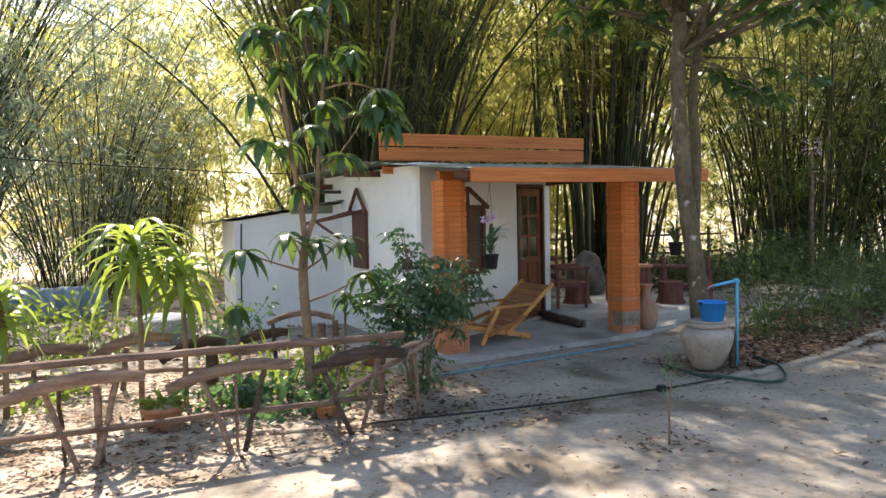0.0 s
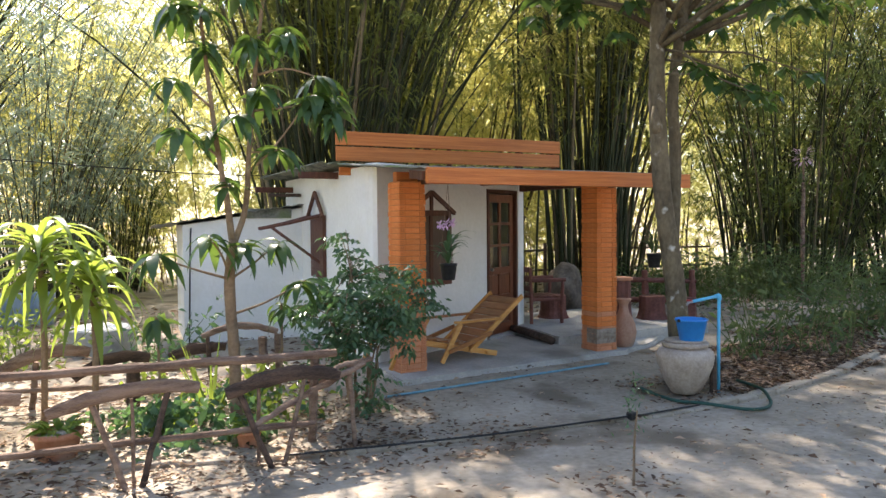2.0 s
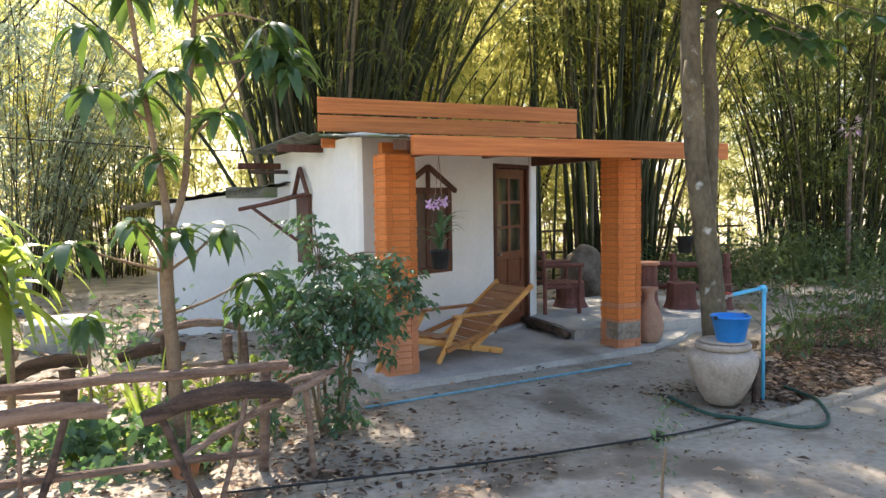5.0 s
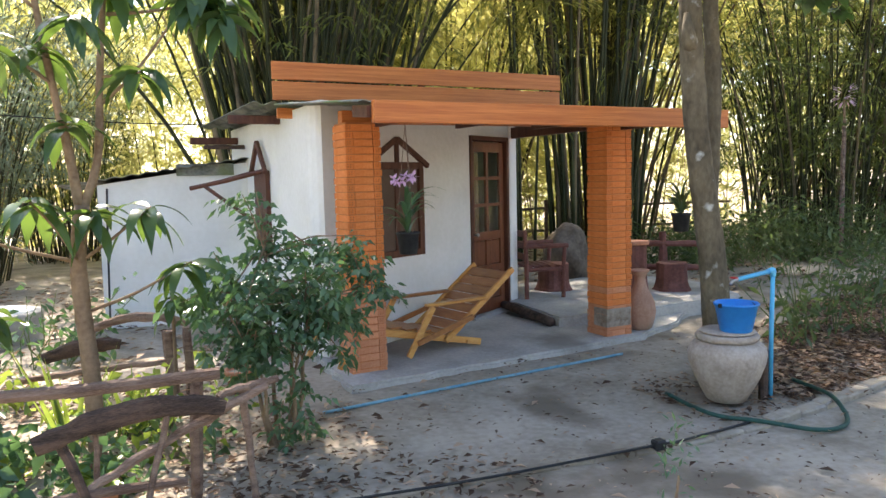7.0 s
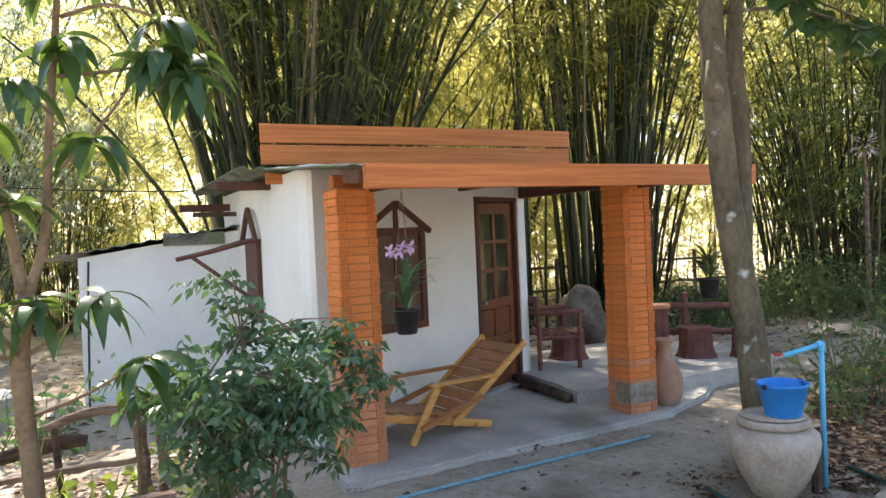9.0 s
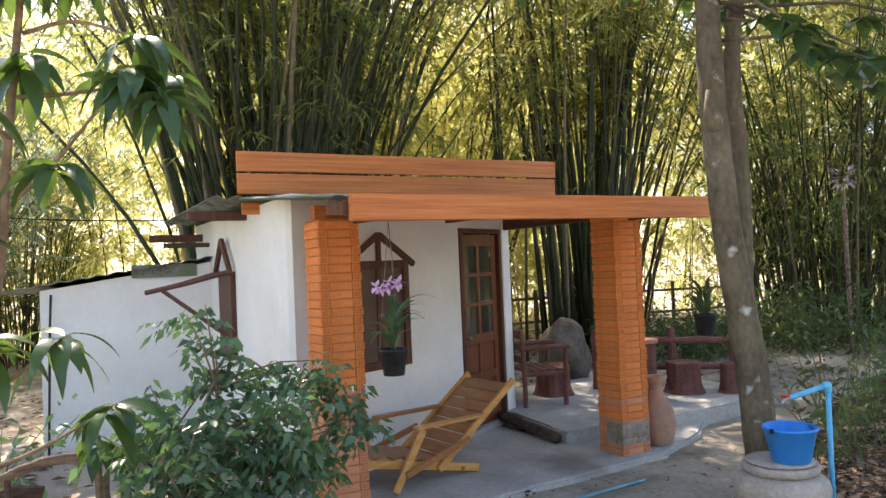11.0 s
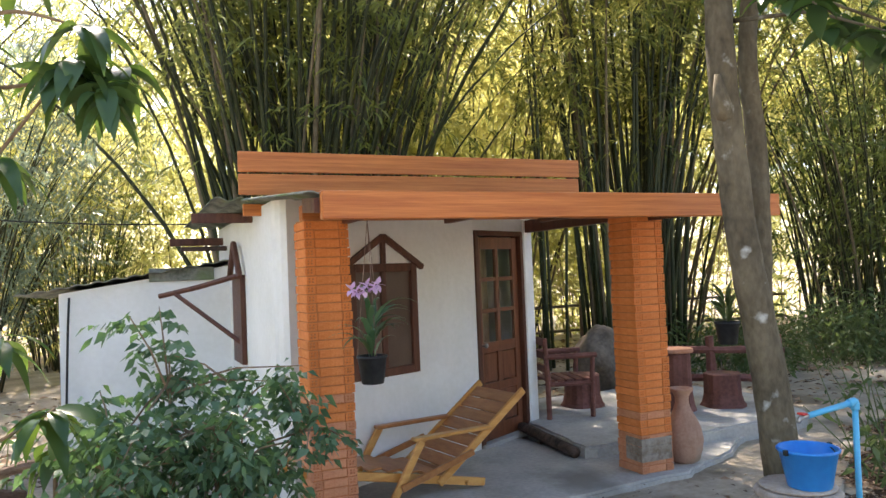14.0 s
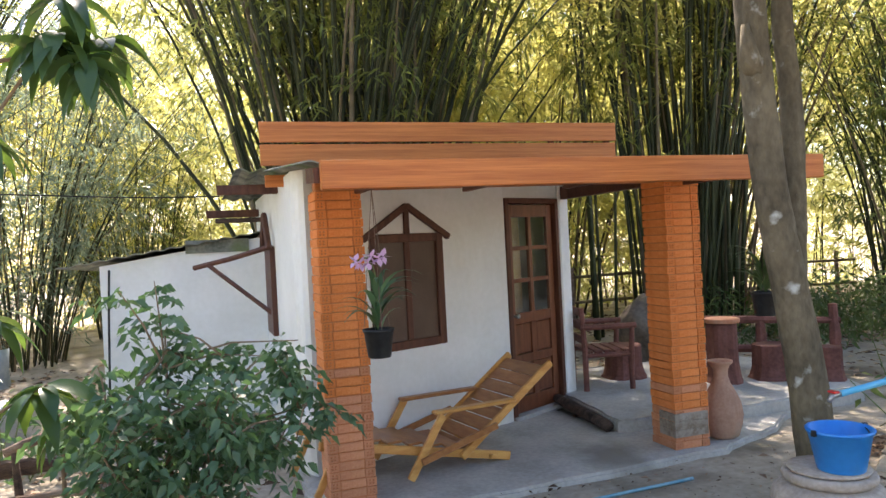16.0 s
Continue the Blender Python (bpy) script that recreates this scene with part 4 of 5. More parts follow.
def shrub():
    rng = random.Random(41)
    nr = np.random.default_rng(41)
    s = thing("shrub", Matrix.Translation((3.13, 6.45, 0)), "open green shrub with small glossy leaflets", "shrub")
    tips = []
    # main limbs: foot, fork and reach of their twigs
    limbs = [((-.05, .0), (-.16, .0, .62), (-.30, .05, 1.12), 12, .24), ((.0, .04), (-.02, .05, .7), (-.02, .1, 1.42), 13, .24), ((.05, .0), (.12, 0, .75), (.30, -.05, 1.28), 12, .24),
             ((.04, -.03), (.2, -.05, .7), (.66, .0, 1.06), 13, .2), ((-.02, -.05), (-.12, -.08, .5), (-.34, -.1, 1.0), 8, .17), ((.03, -.04), (.08, -.1, .5), (.22, -.14, 1.02), 8, .17)]
    for (fx, fy), fork, reach, twigs, spread in limbs:
        foot, fork, reach = Vector((fx, fy, -.03)), Vector(fork), Vector(reach)
        part("stem", tube(curve_pts([foot, foot.lerp(fork, .5) + Vector((rng.gauss(0, .015), 0, 0)), fork, reach], 4), [.018 - .0011 * i for i in range(13)], 7, .06, rng), TWIG, s, smooth=True)
        for j in range(twigs):
            a = fork.lerp(reach, rng.uniform(.1, 1))
            e = a + Vector((rng.gauss(0, spread), rng.gauss(0, spread), rng.gauss(.06, spread * .8)))
            part("twig", tube([a, a.lerp(e, .5) + Vector((0, 0, .04)), e], [.007, .005, .0025], 5), TWIG, s)
            tips.append((a, e))
    for j in range(3):
        a = Vector((rng.uniform(0, .08), rng.uniform(-.06, .02), rng.uniform(.08, .3)))
        e = a + Vector((rng.gauss(.05, .1), rng.gauss(-.04, .1), rng.uniform(0, .1)))
        part("twig", tube([a, a.lerp(e, .5), e], [.005, .004, .002], 5), TWIG, s)
        tips.append((a, e))
    pos, way, ln = [], [], []
    for m0, e in tips:
        for f in range(8):
            p = m0.lerp(e, rng.uniform(.25, 1.05)) + Vector((rng.gauss(0, .035), rng.gauss(0, .035), rng.gauss(0, .035)))
            d = Vector((rng.gauss(0, 1), rng.gauss(0, 1), rng.gauss(-.15, .45))).normalized()
            perp = d.cross(Vector((0, 0, 1))).normalized()
            for q in range(7):
                pos.append(p + d * .027 * q)
                sgn = 1 if q % 2 else -1
                way.append(d * .6 + perp * sgn * (0 if q == 6 else 1) + Vector((0, 0, -.3)))
                ln.append(rng.uniform(.048, .082))
    v, f = leaf_quads(np.array([tuple(p) for p in pos]), np.array([tuple(p) for p in way]), np.array(ln), np.array(ln) * .56, nr, .25)
    part_mesh("leaves", mesh_from("leaves", v, f), SHRUB_LEAF, s)


shrub()


def dracaena(x, y, h, n, length, label, seed):
    rng = random.Random(seed)
    d = thing("dracaena", Matrix.Translation((x, y, 0)), label, "plant", "strap-leaved plants")
    part("stem", tube([(0, 0, -.03), (.02, 0, h * .5), (0, .01, h)], [.028, .024, .02], 8, .06, rng), TWIG, d, smooth=True)
    bm = bmesh.new()
    for i in range(n):
        a = i * 2.4
        t = i / n
        add_blade(bm, (0, 0, h - .35 * (1 - t) + .05), (math.cos(a), math.sin(a), .25 + 1.6 * t), length * rng.uniform(.75, 1.1), .082, 2.6, 9, .3, .55, rng)
    part("leaves", bm, STRAP_LEAF, d, smooth=True)


dracaena(.62, 7.2, 1.6, 46, .85, "tall dracaena with a fountain of striped strap leaves", 51)
dracaena(1.0, 7.1, 1.35, 34, .75, "dracaena with arching strap leaves beside the fence", 52)
dracaena(-.5, 7.4, 1.15, 34, .55, "dracaena with arching strap leaves in the garden corner", 53)
dracaena(-.9, 8.6, 1.5, 34, .6, "dracaena with strap leaves near the path", 54)


def sword_plant(x, y, n, length, label, seed, mat=STRAP_LEAF):
    rng = random.Random(seed)
    bm = bmesh.new()
    for i in range(n):
        a = rng.uniform(0, 6.28)
        add_blade(bm, (.05 * math.cos(a), .05 * math.sin(a), -.02), (math.cos(a) * .35, math.sin(a) * .35, 1), length * rng.uniform(.6, 1.1), .045, .35, 7, .3, .4, rng)
    ob = part("sword_plant", bm, mat, smooth=True)
    ob.location = (x, y, ground_height(x, y))
    tagged(ob, label, "plant", "sword-leaved plants")


sword_plant(1.92, 6.95, 11, .85, "upright bright green sword-leaved plant in the garden", 61)
sword_plant(2.3, 7.1, 8, .6, "upright sword-leaved plant beside the mango trunk", 62)


def foliage(name, n, box_min, box_max, length, width, mat, label, cat, seed, clump=0.25, droop=.3, kind="stuff"):
    """Loose low leaves in soft clumps within a box."""
    nr = np.random.default_rng(seed)
    lo, hi = np.array(box_min), np.array(box_max)
    k = max(4, n // 60)
    c = lo + nr.random((k, 3)) * (hi - lo)
    pos = c[nr.integers(0, k, n)] + nr.normal(size=(n, 3)) * clump * np.array([1, 1, .6])
    pos[:, 2] = np.clip(pos[:, 2], lo[2], None)
    way = nr.normal(size=(n, 3)) + np.array([0, 0, -.15])
    ln = length * nr.uniform(.6, 1.3, n)
    v, f = leaf_quads(pos, way, ln, ln * width, nr, droop)
    return tagged(part_mesh(name, mesh_from(name, v, f), mat), label, cat, kind=kind)


foliage("ground_cover", 850, (1.1, 6.0, .04), (2.75, 7.1, .24), .10, .6, SHRUB_LEAF, "low broad-leaved ground cover inside the fence", "plants", 71, .12)
foliage("ground_cover", 600, (-.4, 6.6, .04), (3.0, 8.6, .32), .10, .55, STRAP_LEAF, "pale low garden plants behind the fence", "plants", 72, .15)


def litter(name, n, area, seed, label, size=.06):
    nr = np.random.default_rng(seed)
    x0, y0, x1, y1 = area
    p = np.stack([x0 + nr.random(n) * (x1 - x0), y0 + nr.random(n) * (y1 - y0), np.zeros(n)], 1)
    p[:, 2] = [ground_height(a, b) + .012 + .03 * nr.random() for a, b in p[:, :2]]
    a = nr.random(n) * 6.28
    way = np.stack([np.cos(a), np.sin(a), nr.normal(0, .12, n)], 1)
    ln = size * nr.uniform(.5, 1.5, n)
    way /= np.linalg.norm(way, axis=1, keepdims=True)
    side = np.stack([-way[:, 1], way[:, 0], nr.normal(0, .25, n)], 1)
    L, W = ln[:, None], (ln * nr.uniform(.3, .5, n))[:, None]
    m = p + way * L * .5
    up = np.array([[0, 0, 1]])
    v = np.stack([p, m + side * W / 2 + up * W * .3, p + way * L, m - side * W / 2 + up * W * .3], 1).reshape(-1, 3)
    i = np.arange(n)[:, None] * 4
    f = np.concatenate([i + np.array([[0, 1, 2]]), i + np.array([[0, 2, 3]])], 1).reshape(-1, 3)
    return tagged(part_mesh(name, mesh_from(name, v, f), LITTER), label, "leaf litter", kind="stuff")


litter("leaf_litter", 4200, (-1.5, 5.45, 3.2, 8.6), 81, "dry brown leaves fallen in the fenced garden")
litter("leaf_litter", 900, (-.5, 4.9, 4.3, 5.7), 82, "dry brown leaves along the concrete edging")
for seed, n, area in ((83, 1500, (6.75, 5.45, 8.0, 6.5)), (93, 2600, (8.0, 5.6, 9.5, 7.2)), (94, 4000, (9.5, 6.0, 11.5, 8.0)), (95, 4200, (11.5, 6.8, 14.0, 8.6))):
    litter("leaf_litter", n, area, seed, "thick dry leaves in the planting bed", .075)
litter("yard_debris", 5000, (.5, 0, 9, 7.4), 88, "tiny twigs and leaf crumbs on the packed yard", .03)
litter("leaf_litter", 420, (2.6, 5.55, 3.75, 7.0), 89, "reddish dry leaves heaped under the shrub", .06)
litter("leaf_litter", 850, (2.5, -1, 11, 7.3), 84, "few dry leaves scattered on the yard", .07)
litter("leaf_litter", 4500, (5, 9, 20, 18), 85, "dry bamboo leaves under the clumps", .11)
litter("leaf_litter", 2500, (-7, 8, 4, 16), 86, "dry leaves on the ground beyond the garden", .11)

litter("leaf_litter", 500, (5.85, 5.25, 7.3, 6.3), 92, "dry leaves gathered round the clay jar", .06)

# small sapling in the yard
sap = thing("sapling", Matrix.Translation((4.10, 3.95, 0)), "thin bare sapling with a tuft of fine green leaves", "plant")
part("stem", tube(curve_pts([(0, 0, -.03), (.015, .01, .3), (.03, .0, .5)], 5), [.011 - .0006 * i for i in range(11)], 6), TWIG, sap, smooth=True)
nr = np.random.default_rng(91)
p = nr.normal(size=(70, 3)) * np.array([.06, .06, .11]) + np.array([.03, 0, .5])
v, f = leaf_quads(p, nr.normal(size=(70, 3)), np.full(70, .045), np.full(70, .012), nr)
part_mesh("leaves", mesh_from("leaves", v, f), SHRUB_LEAF, sap)
litter("leaf_litter", 90, (3.75, 3.75, 4.4, 4.2), 87, "dry leaves heaped round the sapling", .06)


# ---- the tree beside the jar ----
def yard_tree():
    rng = random.Random(5)
    t = thing("tree", Matrix.Translation((6.55, 6.0, 0)), "grey-barked double-stemmed tree with pale lichen patches", "tree")
    o = Vector((6.55, 6.0, 0))
    bm = bmesh.new()
    main = curve_pts([Vector(p) - o for p in ((6.60, 6.0, -.1), (6.56, 6.0, .4), (6.50, 6.0, .98), (6.41, 6.0, 1.5), (6.33, 6.0, 1.9), (6.27, 6.0, 2.45), (6.23, 6.0, 3.1), (6.3, 6.05, 4.2), (6.4, 6.2, 5.5), (6.2, 6.4, 7.0))], 5)
    rr = [.114 - .0010 * i + (.03 if i < 2 else 0) for i in range(len(main))]
    add_tube(bm, main, rr, 14, .05, rng)
    second = curve_pts([Vector(p) - o for p in ((6.47, 6.04, 1.35), (6.53, 6.06, 1.9), (6.545, 6.06, 2.5), (6.52, 6.06, 3.2), (6.75, 6.0, 4.4), (7.2, 5.8, 6.0))], 5)
    part("second_stem", tube(second, [.075 - .0012 * i for i in range(len(second))], 12, .05, rng), BARK, t, smooth=True)
    add_tube(bm, [Vector(p) - o for p in ((6.27, 6.0, 2.62), (6.17, 5.95, 2.72), (6.13, 5.93, 2.9))], [.07, .06, .02], 8, .1, rng)
    ends = []
    # limbs above the view, more than needed, added to dapple the ground
    for i in range(62):
        a = rng.uniform(0, 6.28)
        s = rng.choice((main[-14:-1], second[-9:-1]))
        st = s[rng.randrange(len(s))]
        e = st + Vector((math.cos(a) * rng.uniform(.9, 3.6), math.sin(a) * rng.uniform(.9, 3.2), rng.uniform(.2, 1.8)))
        part("branch", tube([st, st.lerp(e, .5) + Vector((0, 0, .12)), e], [.035, .022, .01], 6), BARK, t, smooth=True)
        ends.append((st, e))
    low = [((6.3, 6.0, 3.25), (6.75, 5.2, 2.95)), ((6.3, 6.0, 3.4), (7.1, 5.3, 3.0)), ((6.4, 6.0, 3.5), (7.4, 5.6, 2.95)), ((6.3, 6.0, 3.5), (6.2, 5.3, 3.1)), ((6.5, 6.0, 3.5), (7.3, 5.0, 3.15))]
    leaves = bmesh.new()
    for a, b in low:
        a, b = Vector(a) - o, Vector(b) - o
        add_tube(bm, [a, a.lerp(b, .5) + Vector((0, 0, .1)), b], [.015, .011, .005], 6)
        for k in range(3):
            whorl(leaves, a.lerp(b, .6 + .2 * k), (b - a), 6, .19, .115, rng, 1.2)
    part("trunk", bm, BARK, t, smooth=True)
    for st, e in ends:
        for k in range(6):
            whorl(leaves, st.lerp(e, .45 + .11 * k) + Vector((rng.gauss(0, .15), rng.gauss(0, .15), rng.gauss(0, .15))), e - st, 7, .24, .12, rng, 1.2)
    part("crown", leaves, MANGO_LEAF, t, smooth=True)


yard_tree()


# ---- bamboo ----
def bamboo_meshes(seed, n, base_r, height, spread, lean, leaves, leaf_from, thick=.034, fluff=.35, size=1.0):
    """Culms and leaves of one clump."""
    rng, nr = random.Random(seed), np.random.default_rng(seed)
    culms = []
    pos, way = [], []
    for i in range(n):
        a, r0 = rng.uniform(0, 6.28), base_r * math.sqrt(rng.random())
        b = Vector((r0 * math.cos(a), r0 * math.sin(a), -.1))
        h, k = height * rng.uniform(.6, 1.1), spread * rng.uniform(.3, 1.2)
        a2 = a + rng.gauss(0, .5)
        dx, dy = math.cos(a2) * k + lean[0], math.sin(a2) * k + lean[1]
        pts = []
        for s in range(9):
            t = s / 8
            pts.append(b + Vector((dx * (t * .45 + t * t * .75), dy * (t * .45 + t * t * .75), h * (t - .16 * t ** 3))))
        th = thick * rng.uniform(.65, 1.15)
        culms.append((rng.random() < .17, pts, [th * (1 - .75 * s / 8) for s in range(9)]))
        for _ in range(leaves // n // 14):
            t = leaf_from + (1.02 - leaf_from) * rng.random() ** .8
            q = min(7, int(t * 8))
            p = pts[q].lerp(pts[q + 1], min(1, t * 8 - q))
            c = p + Vector((rng.gauss(0, fluff), rng.gauss(0, fluff), rng.gauss(-.1, fluff)))
            d = Vector((rng.gauss(0, 1), rng.gauss(0, 1), rng.gauss(-.2, .5))).normalized()
            for w in range(14):
                pos.append(c + d * .05 * w + Vector((rng.gauss(0, .04), rng.gauss(0, .04), rng.gauss(0, .04))))
                way.append(d + Vector((rng.gauss(0, .7), rng.gauss(0, .7), -.5 + rng.gauss(0, .3))))
    ln = nr.uniform(.13, .24, len(pos)) * size
    v, f = leaf_quads(np.array([tuple(p) for p in pos]), np.array([tuple(p) for p in way]), ln, ln * .16, nr, .2)
    return culms, mesh_from("crown", v, f)


def culm_mesh(pts, radii, mat):
    bm = add_tube(bmesh.new(), pts, radii, 6)
    me = bpy.data.meshes.new("culm")
    bm.to_mesh(me)
    bm.free()
    me.materials.append(mat)
    me.polygons.foreach_set("use_smooth", [True] * len(me.polygons))
    return me


MADE = {}


def bamboo(kind, x, y, turn, label, leaf=BAMBOO_LEAF, scale=1.0):
    """A clump: its culms, each an object on a shared mesh, and its crown of leaves."""
    culms, crown = kind
    t = thing("bamboo_clump", pose(x, y, 0, 0, 0, turn) @ Matrix.Scale(scale, 4), label, "bamboo", "bamboo clumps")
    key = id(crown)
    if key not in MADE:
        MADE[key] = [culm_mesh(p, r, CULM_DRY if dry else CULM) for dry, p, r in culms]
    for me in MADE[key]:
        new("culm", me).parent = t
    if not crown.materials:
        crown.materials.append(leaf)
    new("crown", crown).parent = t


DENSE = bamboo_meshes(1, 84, .85, 12.5, 3.9, (0, 0), 12000, .42, .042)
TIGHT = bamboo_meshes(2, 44, .7, 12.5, 1.6, (0, 0), 7000, .55, .045)
# forward-leaning clump, crown mostly above the view, added to dapple the yard
SHADE_ARCH = bamboo_meshes(8, 18, .9, 13, 2.2, (0, -4.2), 22000, .5, .034, .6)
THIN = bamboo_meshes(3, 5, .35, 11, .35, (0, 0), 1600, .4, .045)
WILD = bamboo_meshes(4, 90, 1.4, 9.5, 2.4, (0, 0), 15000, .2, .028, .5, 1.0)
WILD[1].materials.append(THICKET_LEAF)
FEATHER = bamboo_meshes(9, 70, .8, 8.5, 3.4, (0, 0), 15000, .15, .017, .3, .85)
# golden version of the shading clump, added to darken the planting bed
SHADE_ARCH_GOLD = bamboo_meshes(11, 14, .9, 13, 2.2, (0, -4.2), 20000, .55, .034, .6)
GOLD = bamboo_meshes(10, 12, 2.0, 11, 2.2, (0, 0), 24000, .08, .022, .75, 1.15)
bamboo(DENSE, 5.2, 13.6, 0, "dense dark green bamboo clump fanning out behind the cottage")
bamboo(DENSE, 6.3, 14.3, 130, "dense dark green bamboo clump behind the cottage roof")
bamboo(TIGHT, 11.2, 13.7, 0, "upright dark bamboo clump behind the terrace")
bamboo(TIGHT, 12.0, 14.0, 100, "upright dark bamboo clump beyond the terrace stools")
bamboo(THIN, 9.7, 13.7, 0, "few thin straight bamboo culms behind the porch")
bamboo(WILD, 16.2, 12.2, 0, "tangled leafy bamboo thicket beyond the planting bed")
bamboo(WILD, 18.6, 10.4, 120, "tangled leafy bamboo thicket beyond the planting bed")
bamboo(WILD, 19.8, 14.2, 220, "tangled leafy bamboo thicket far behind the bed")
bamboo(WILD, 21.5, 8.0, 60, "tangled leafy bamboo thicket at the yard's edge")
bamboo(DENSE, -2.5, 19.5, 40, "large bamboo clump far beyond the garden")
bamboo(FEATHER, .3, 17.2, 200, "feathery bamboo clump beyond the annex, sky light painted into its grey-blue leaves", GREY_LEAF)
bamboo(FEATHER, -2.6, 14.5, 80, "feathery bamboo clump beyond the garden, sky light painted into its grey-blue leaves", GREY_LEAF)
bamboo(WILD, 2.0, 20.8, 200, "leafy bamboo clump far beyond the annex", scale=.6)
bamboo(SHADE_ARCH_GOLD, 10.8, 17.6, 0, "tall added golden-green bamboo clump arching over the terrace to shade the bed", GOLD_LIT_LEAF)
bamboo(SHADE_ARCH_GOLD, 14.6, 17.2, 10, "tall added golden-green bamboo clump arching over the planting bed to shade it", GOLD_LIT_LEAF)
bamboo(GOLD, .6, 24, 200, "bamboo grove painted sunlit golden-green beyond the annex", GOLD_LIT_LEAF)
bamboo(GOLD, -2.4, 25, 30, "bamboo grove painted sunlit golden-green far beyond the garden", GOLD_LIT_LEAF)
bamboo(SHADE_ARCH, 6.6, 17.0, -4, "tall added bamboo clump arching over the cottage to shade the yard")
bamboo(GOLD, 10.4, 18.6, 12, "bamboo grove painted sunlit golden-green behind the porch", GOLD_LIT_LEAF)
bamboo(GOLD, 6.8, 19.4, 140, "bamboo grove painted sunlit golden-green behind the cottage", GOLD_LIT_LEAF)
bamboo(GOLD, 13.8, 18.2, 250, "bamboo grove painted sunlit golden-green behind the terrace", GOLD_LIT_LEAF)
bamboo(SHADE_ARCH, 5.5, 16.6, 8, "tall added bamboo clump arching over the cottage roof to shade the yard")
bamboo(SHADE_ARCH, 13.6, 15.6, -8, "tall added bamboo clump arching over the terrace to shade the yard")
bamboo(SHADE_ARCH, 17.5, 14.0, 15, "tall added bamboo clump arching over the planting bed to shade it")

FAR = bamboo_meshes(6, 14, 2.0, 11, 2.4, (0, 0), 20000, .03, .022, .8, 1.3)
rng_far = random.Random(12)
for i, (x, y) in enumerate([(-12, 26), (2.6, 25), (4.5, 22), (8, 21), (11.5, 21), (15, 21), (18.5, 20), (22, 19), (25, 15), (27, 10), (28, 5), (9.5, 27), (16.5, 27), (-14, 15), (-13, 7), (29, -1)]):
    bamboo(FAR, x, y, rng_far.uniform(0, 360), "distant bamboo grove with sunlight painted into its yellow-green leaves", FAR_LEAF, rng_far.uniform(.85, 1.15))
# added grove behind the walker, out of view; only the door glass mirrors it
for i, (x, y) in enumerate([(-10, -6), (-3, -11), (5, -12), (13, -11), (21, -8)]):
    bamboo(WILD, x, y, 70 * i, "added leafy bamboo grove, out of view on the near side of the yard", BAMBOO_LEAF, 1.1)


def underbrush(name, x, y, w, h, n, mat, seed, label, leaf=.125, wide=.32):
    rng, nr = random.Random(seed), np.random.default_rng(seed)
    b = thing(name, Matrix.Translation((x, y, 0)), label, "shrub", "bed shrubs")
    pos, way = [], []
    for i in range(n):
        a = rng.uniform(0, 6.28)
        r = w * math.sqrt(rng.random())
        p0 = Vector((r * math.cos(a), r * math.sin(a), -.03))
        p1 = p0 + Vector((rng.gauss(0, .25), rng.gauss(0, .25), h * rng.uniform(.5, 1.1)))
        part("stem", tube([p0, p0.lerp(p1, .5) + Vector((rng.gauss(0, .04), 0, 0)), p1], [.007, .006, .003], 5), STEMGREEN, b)
        for k in range(12 if n < 21 else 24):
            c = p0.lerp(p1, rng.uniform(.15, 1.05))
            d = Vector((rng.gauss(0, 1), rng.gauss(0, 1), rng.gauss(.1, .5))).normalized()
            pos.append(c + d * rng.uniform(.02, .22))
            way.append(d + Vector((0, 0, -.4)))
    ln = nr.uniform(.6, 1.3, len(pos)) * leaf
    v, f = leaf_quads(np.array([tuple(p) for p in pos]), np.array([tuple(p) for p in way]), ln, ln * wide, nr, .2)
    part_mesh("leaves", mesh_from("leaves", v, f), mat, b)


for i, (x, y, w, h, n) in enumerate([(9.0, 6.9, .5, 1.1, 16), (10.2, 7.0, .6, 1.2, 20), (11.4, 7.4, .7, 1.25, 24), (12.6, 7.2, .8, 1.3, 30), (12.0, 11.3, .7, 1.0, 26), (13.4, 11.2, .9, 1.2, 44), (14.8, 11.4, 1.0, 1.2, 44), (8.3, 6.6, .25, 1.0, 7), (9.4, 6.3, .3, .9, 8)]):
    underbrush("bed_shrub", x, y, w, h, n, DARK_LEAF, 200 + i, "loose leafy shrub with thin stems in the planting bed")
for i, (x, y, w, h, n) in enumerate([(11.5, 12.2, 1.0, .9, 40), (13.4, 12.6, 1.0, 1.0, 40), (15, 10.6, 1.2, 1.3, 50)]):
    underbrush("bed_shrub", x, y, w, h, n, DARK_LEAF, 240 + i, "low leafy undergrowth beneath the bamboo")
for i, (x, y, w, h, n) in enumerate([(-1.6, 7.6, .5, 1.3, 26), (-2.4, 9.0, .7, 1.8, 36), (-1.2, 10.5, .6, 1.4, 30), (-3.6, 7.4, .6, 1.6, 30), (1.8, 9.6, .4, .8, 16), (.2, 10.2, .5, .9, 22)]):
    underbrush("garden_shrub", x, y, w, h, n, STRAP_LEAF if i % 2 else SHRUB_LEAF, 260 + i, "bright leafy shrub beyond the garden fence", .12, .4)

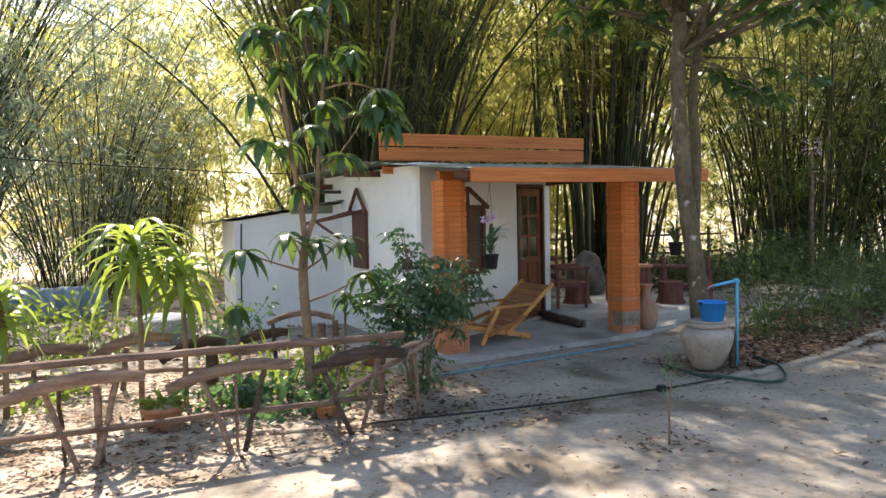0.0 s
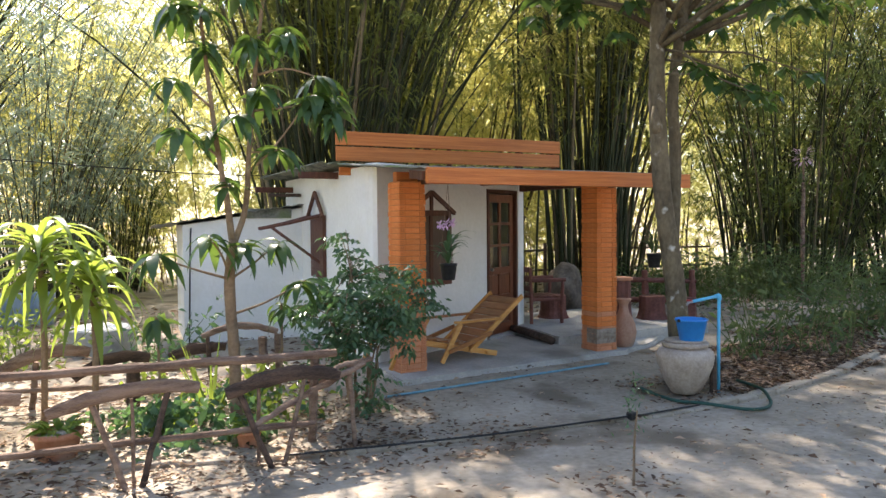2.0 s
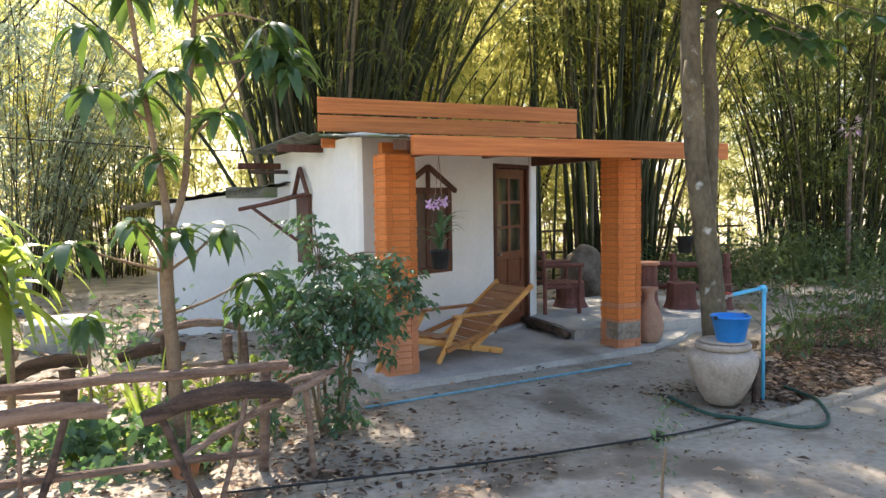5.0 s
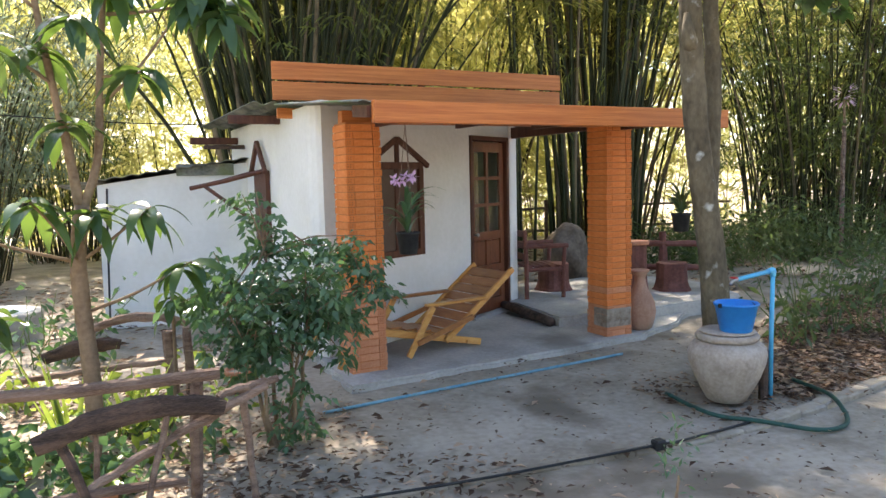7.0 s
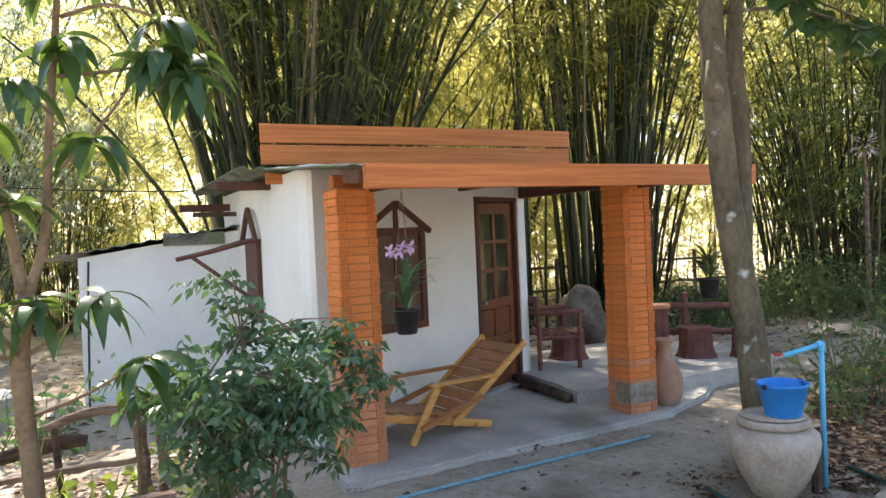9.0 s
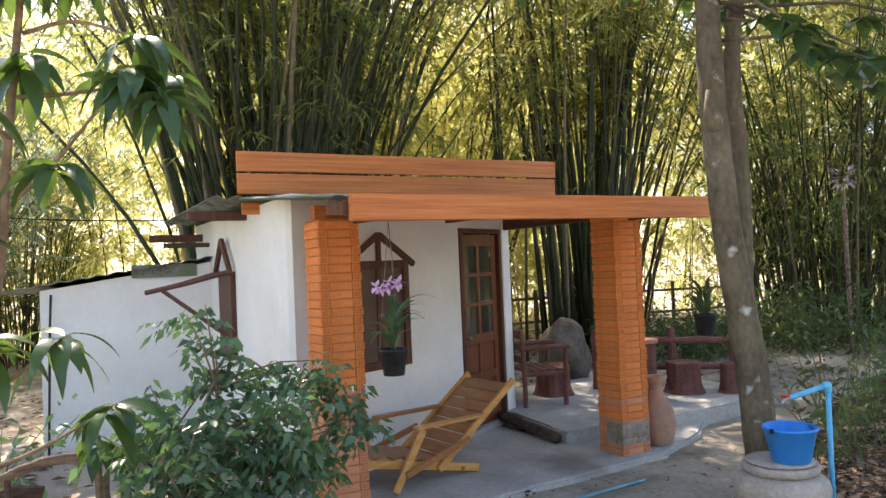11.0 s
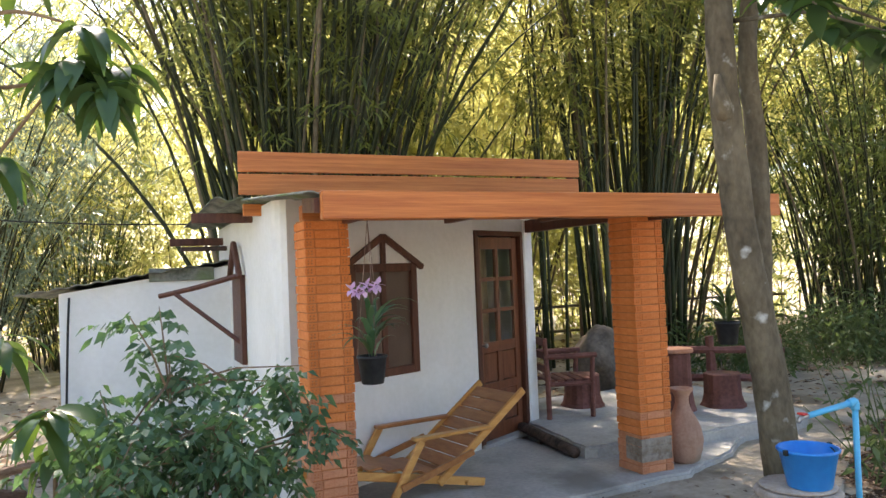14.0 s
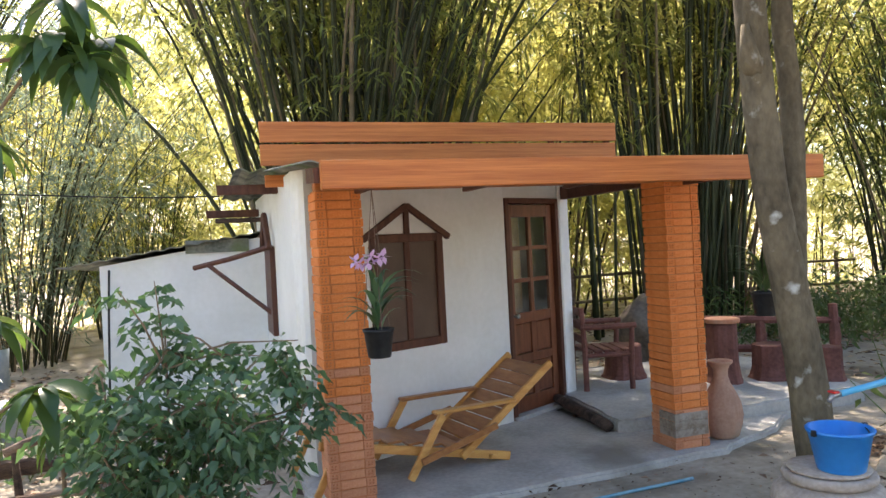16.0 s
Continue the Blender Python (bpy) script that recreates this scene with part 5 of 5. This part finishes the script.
# orchid post in the thicket
op = thing("orchid_post", Matrix.Translation((14.35, 10.4, 0)), "weathered post with a mauve orchid spray on top", "post")
plank((0, 0, 0), (.02, 0, 2.5), .09, .08, GREYWOOD, op, "post", 0, 9)
bm = bmesh.new()
for i in range(46):
    a, e = RNG.uniform(0, 6.28), RNG.uniform(-.6, 1)
    add_blade(bm, (.1 * math.cos(a), .1 * math.sin(a), 3.0 + .15 * e), (math.cos(a), math.sin(a), e), .15, .03, .4, 3)
part("blossoms", bm, PETAL, op, "mauve orchid blossoms")
part("stem", tube([(.02, 0, 2.55), (.0, 0, 2.95)], .02, 6), TWIG, op)

# ---- beyond the garden ----
well = thing("well_ring", Matrix.Translation((1.25, 11.2, 0)) @ Matrix.Scale(.72, 4), "low concrete well ring with a pale cover", "well")
part("ring", lathe([(.62, 0), (.62, .5), (.6, .52), (.52, .52), (.5, .5), (.5, .1)], 36), CONCRETE, well, smooth=False)
part("cover", lathe([(.5, .45), (.5, .53), (.46, .55), (.1, .57)], 30), PLASTER, well, "pale cement cover")
bm = bmesh.new()
g = [[bm.verts.new((-1.6 + i * .16, .12 * math.sin(i * 1.3) + .05 * math.sin(j * 2.1), j * .16)) for i in range(21)] for j in range(8)]
for r0, r1 in zip(g, g[1:]):
    for i in range(20):
        bm.faces.new((r0[i], r0[i + 1], r1[i + 1], r1[i]))
ob = tagged(part("tarpaulin", bm, TARP, smooth=True), "blue-grey tarpaulin hung beyond the well", "tarpaulin")
ob.location, ob.scale = (-.1, 14.6, -.5), (.5, 1, 1)
ob.modifiers.new("thick", "SOLIDIFY").thickness = .01
hose_line = tube(curve_pts([(2.36, 11.05, .1), (2.38, 11.08, .7), (2.40, 11.1, 1.3), (2.42, 11.12, 1.7)], 5), .012, 8)
tagged(part("drain_pipe", hose_line, BLACK, smooth=True), "thin black plastic pipe against the annex wall", "pipe")
tagged(part("cable", tube(curve_pts([(-8, 12, 4.0), (-2, 12.3, 2.9), (2.0, 12, 2.55), (3.9, 12, 2.5)], 8), .008, 5), BLACK), "black cable sagging towards the cottage roof", "cable")
fb = thing("bamboo_fence", Matrix.Translation((13.0, 15.6, 0)), "low bamboo pole fence behind the clumps", "fence")
for z in (.5, 1.0):
    part("rail", tube([(-3, .2, z), (0, 0, z + .03), (4, -.3, z)], .03, 7), CULM_DRY, fb)
for x in (-2.8, -1.4, 0, 1.3, 2.6, 3.8):
    part("post", tube([(x, 0, 0), (x, 0, 1.2)], .045, 7), GREYWOOD, fb)
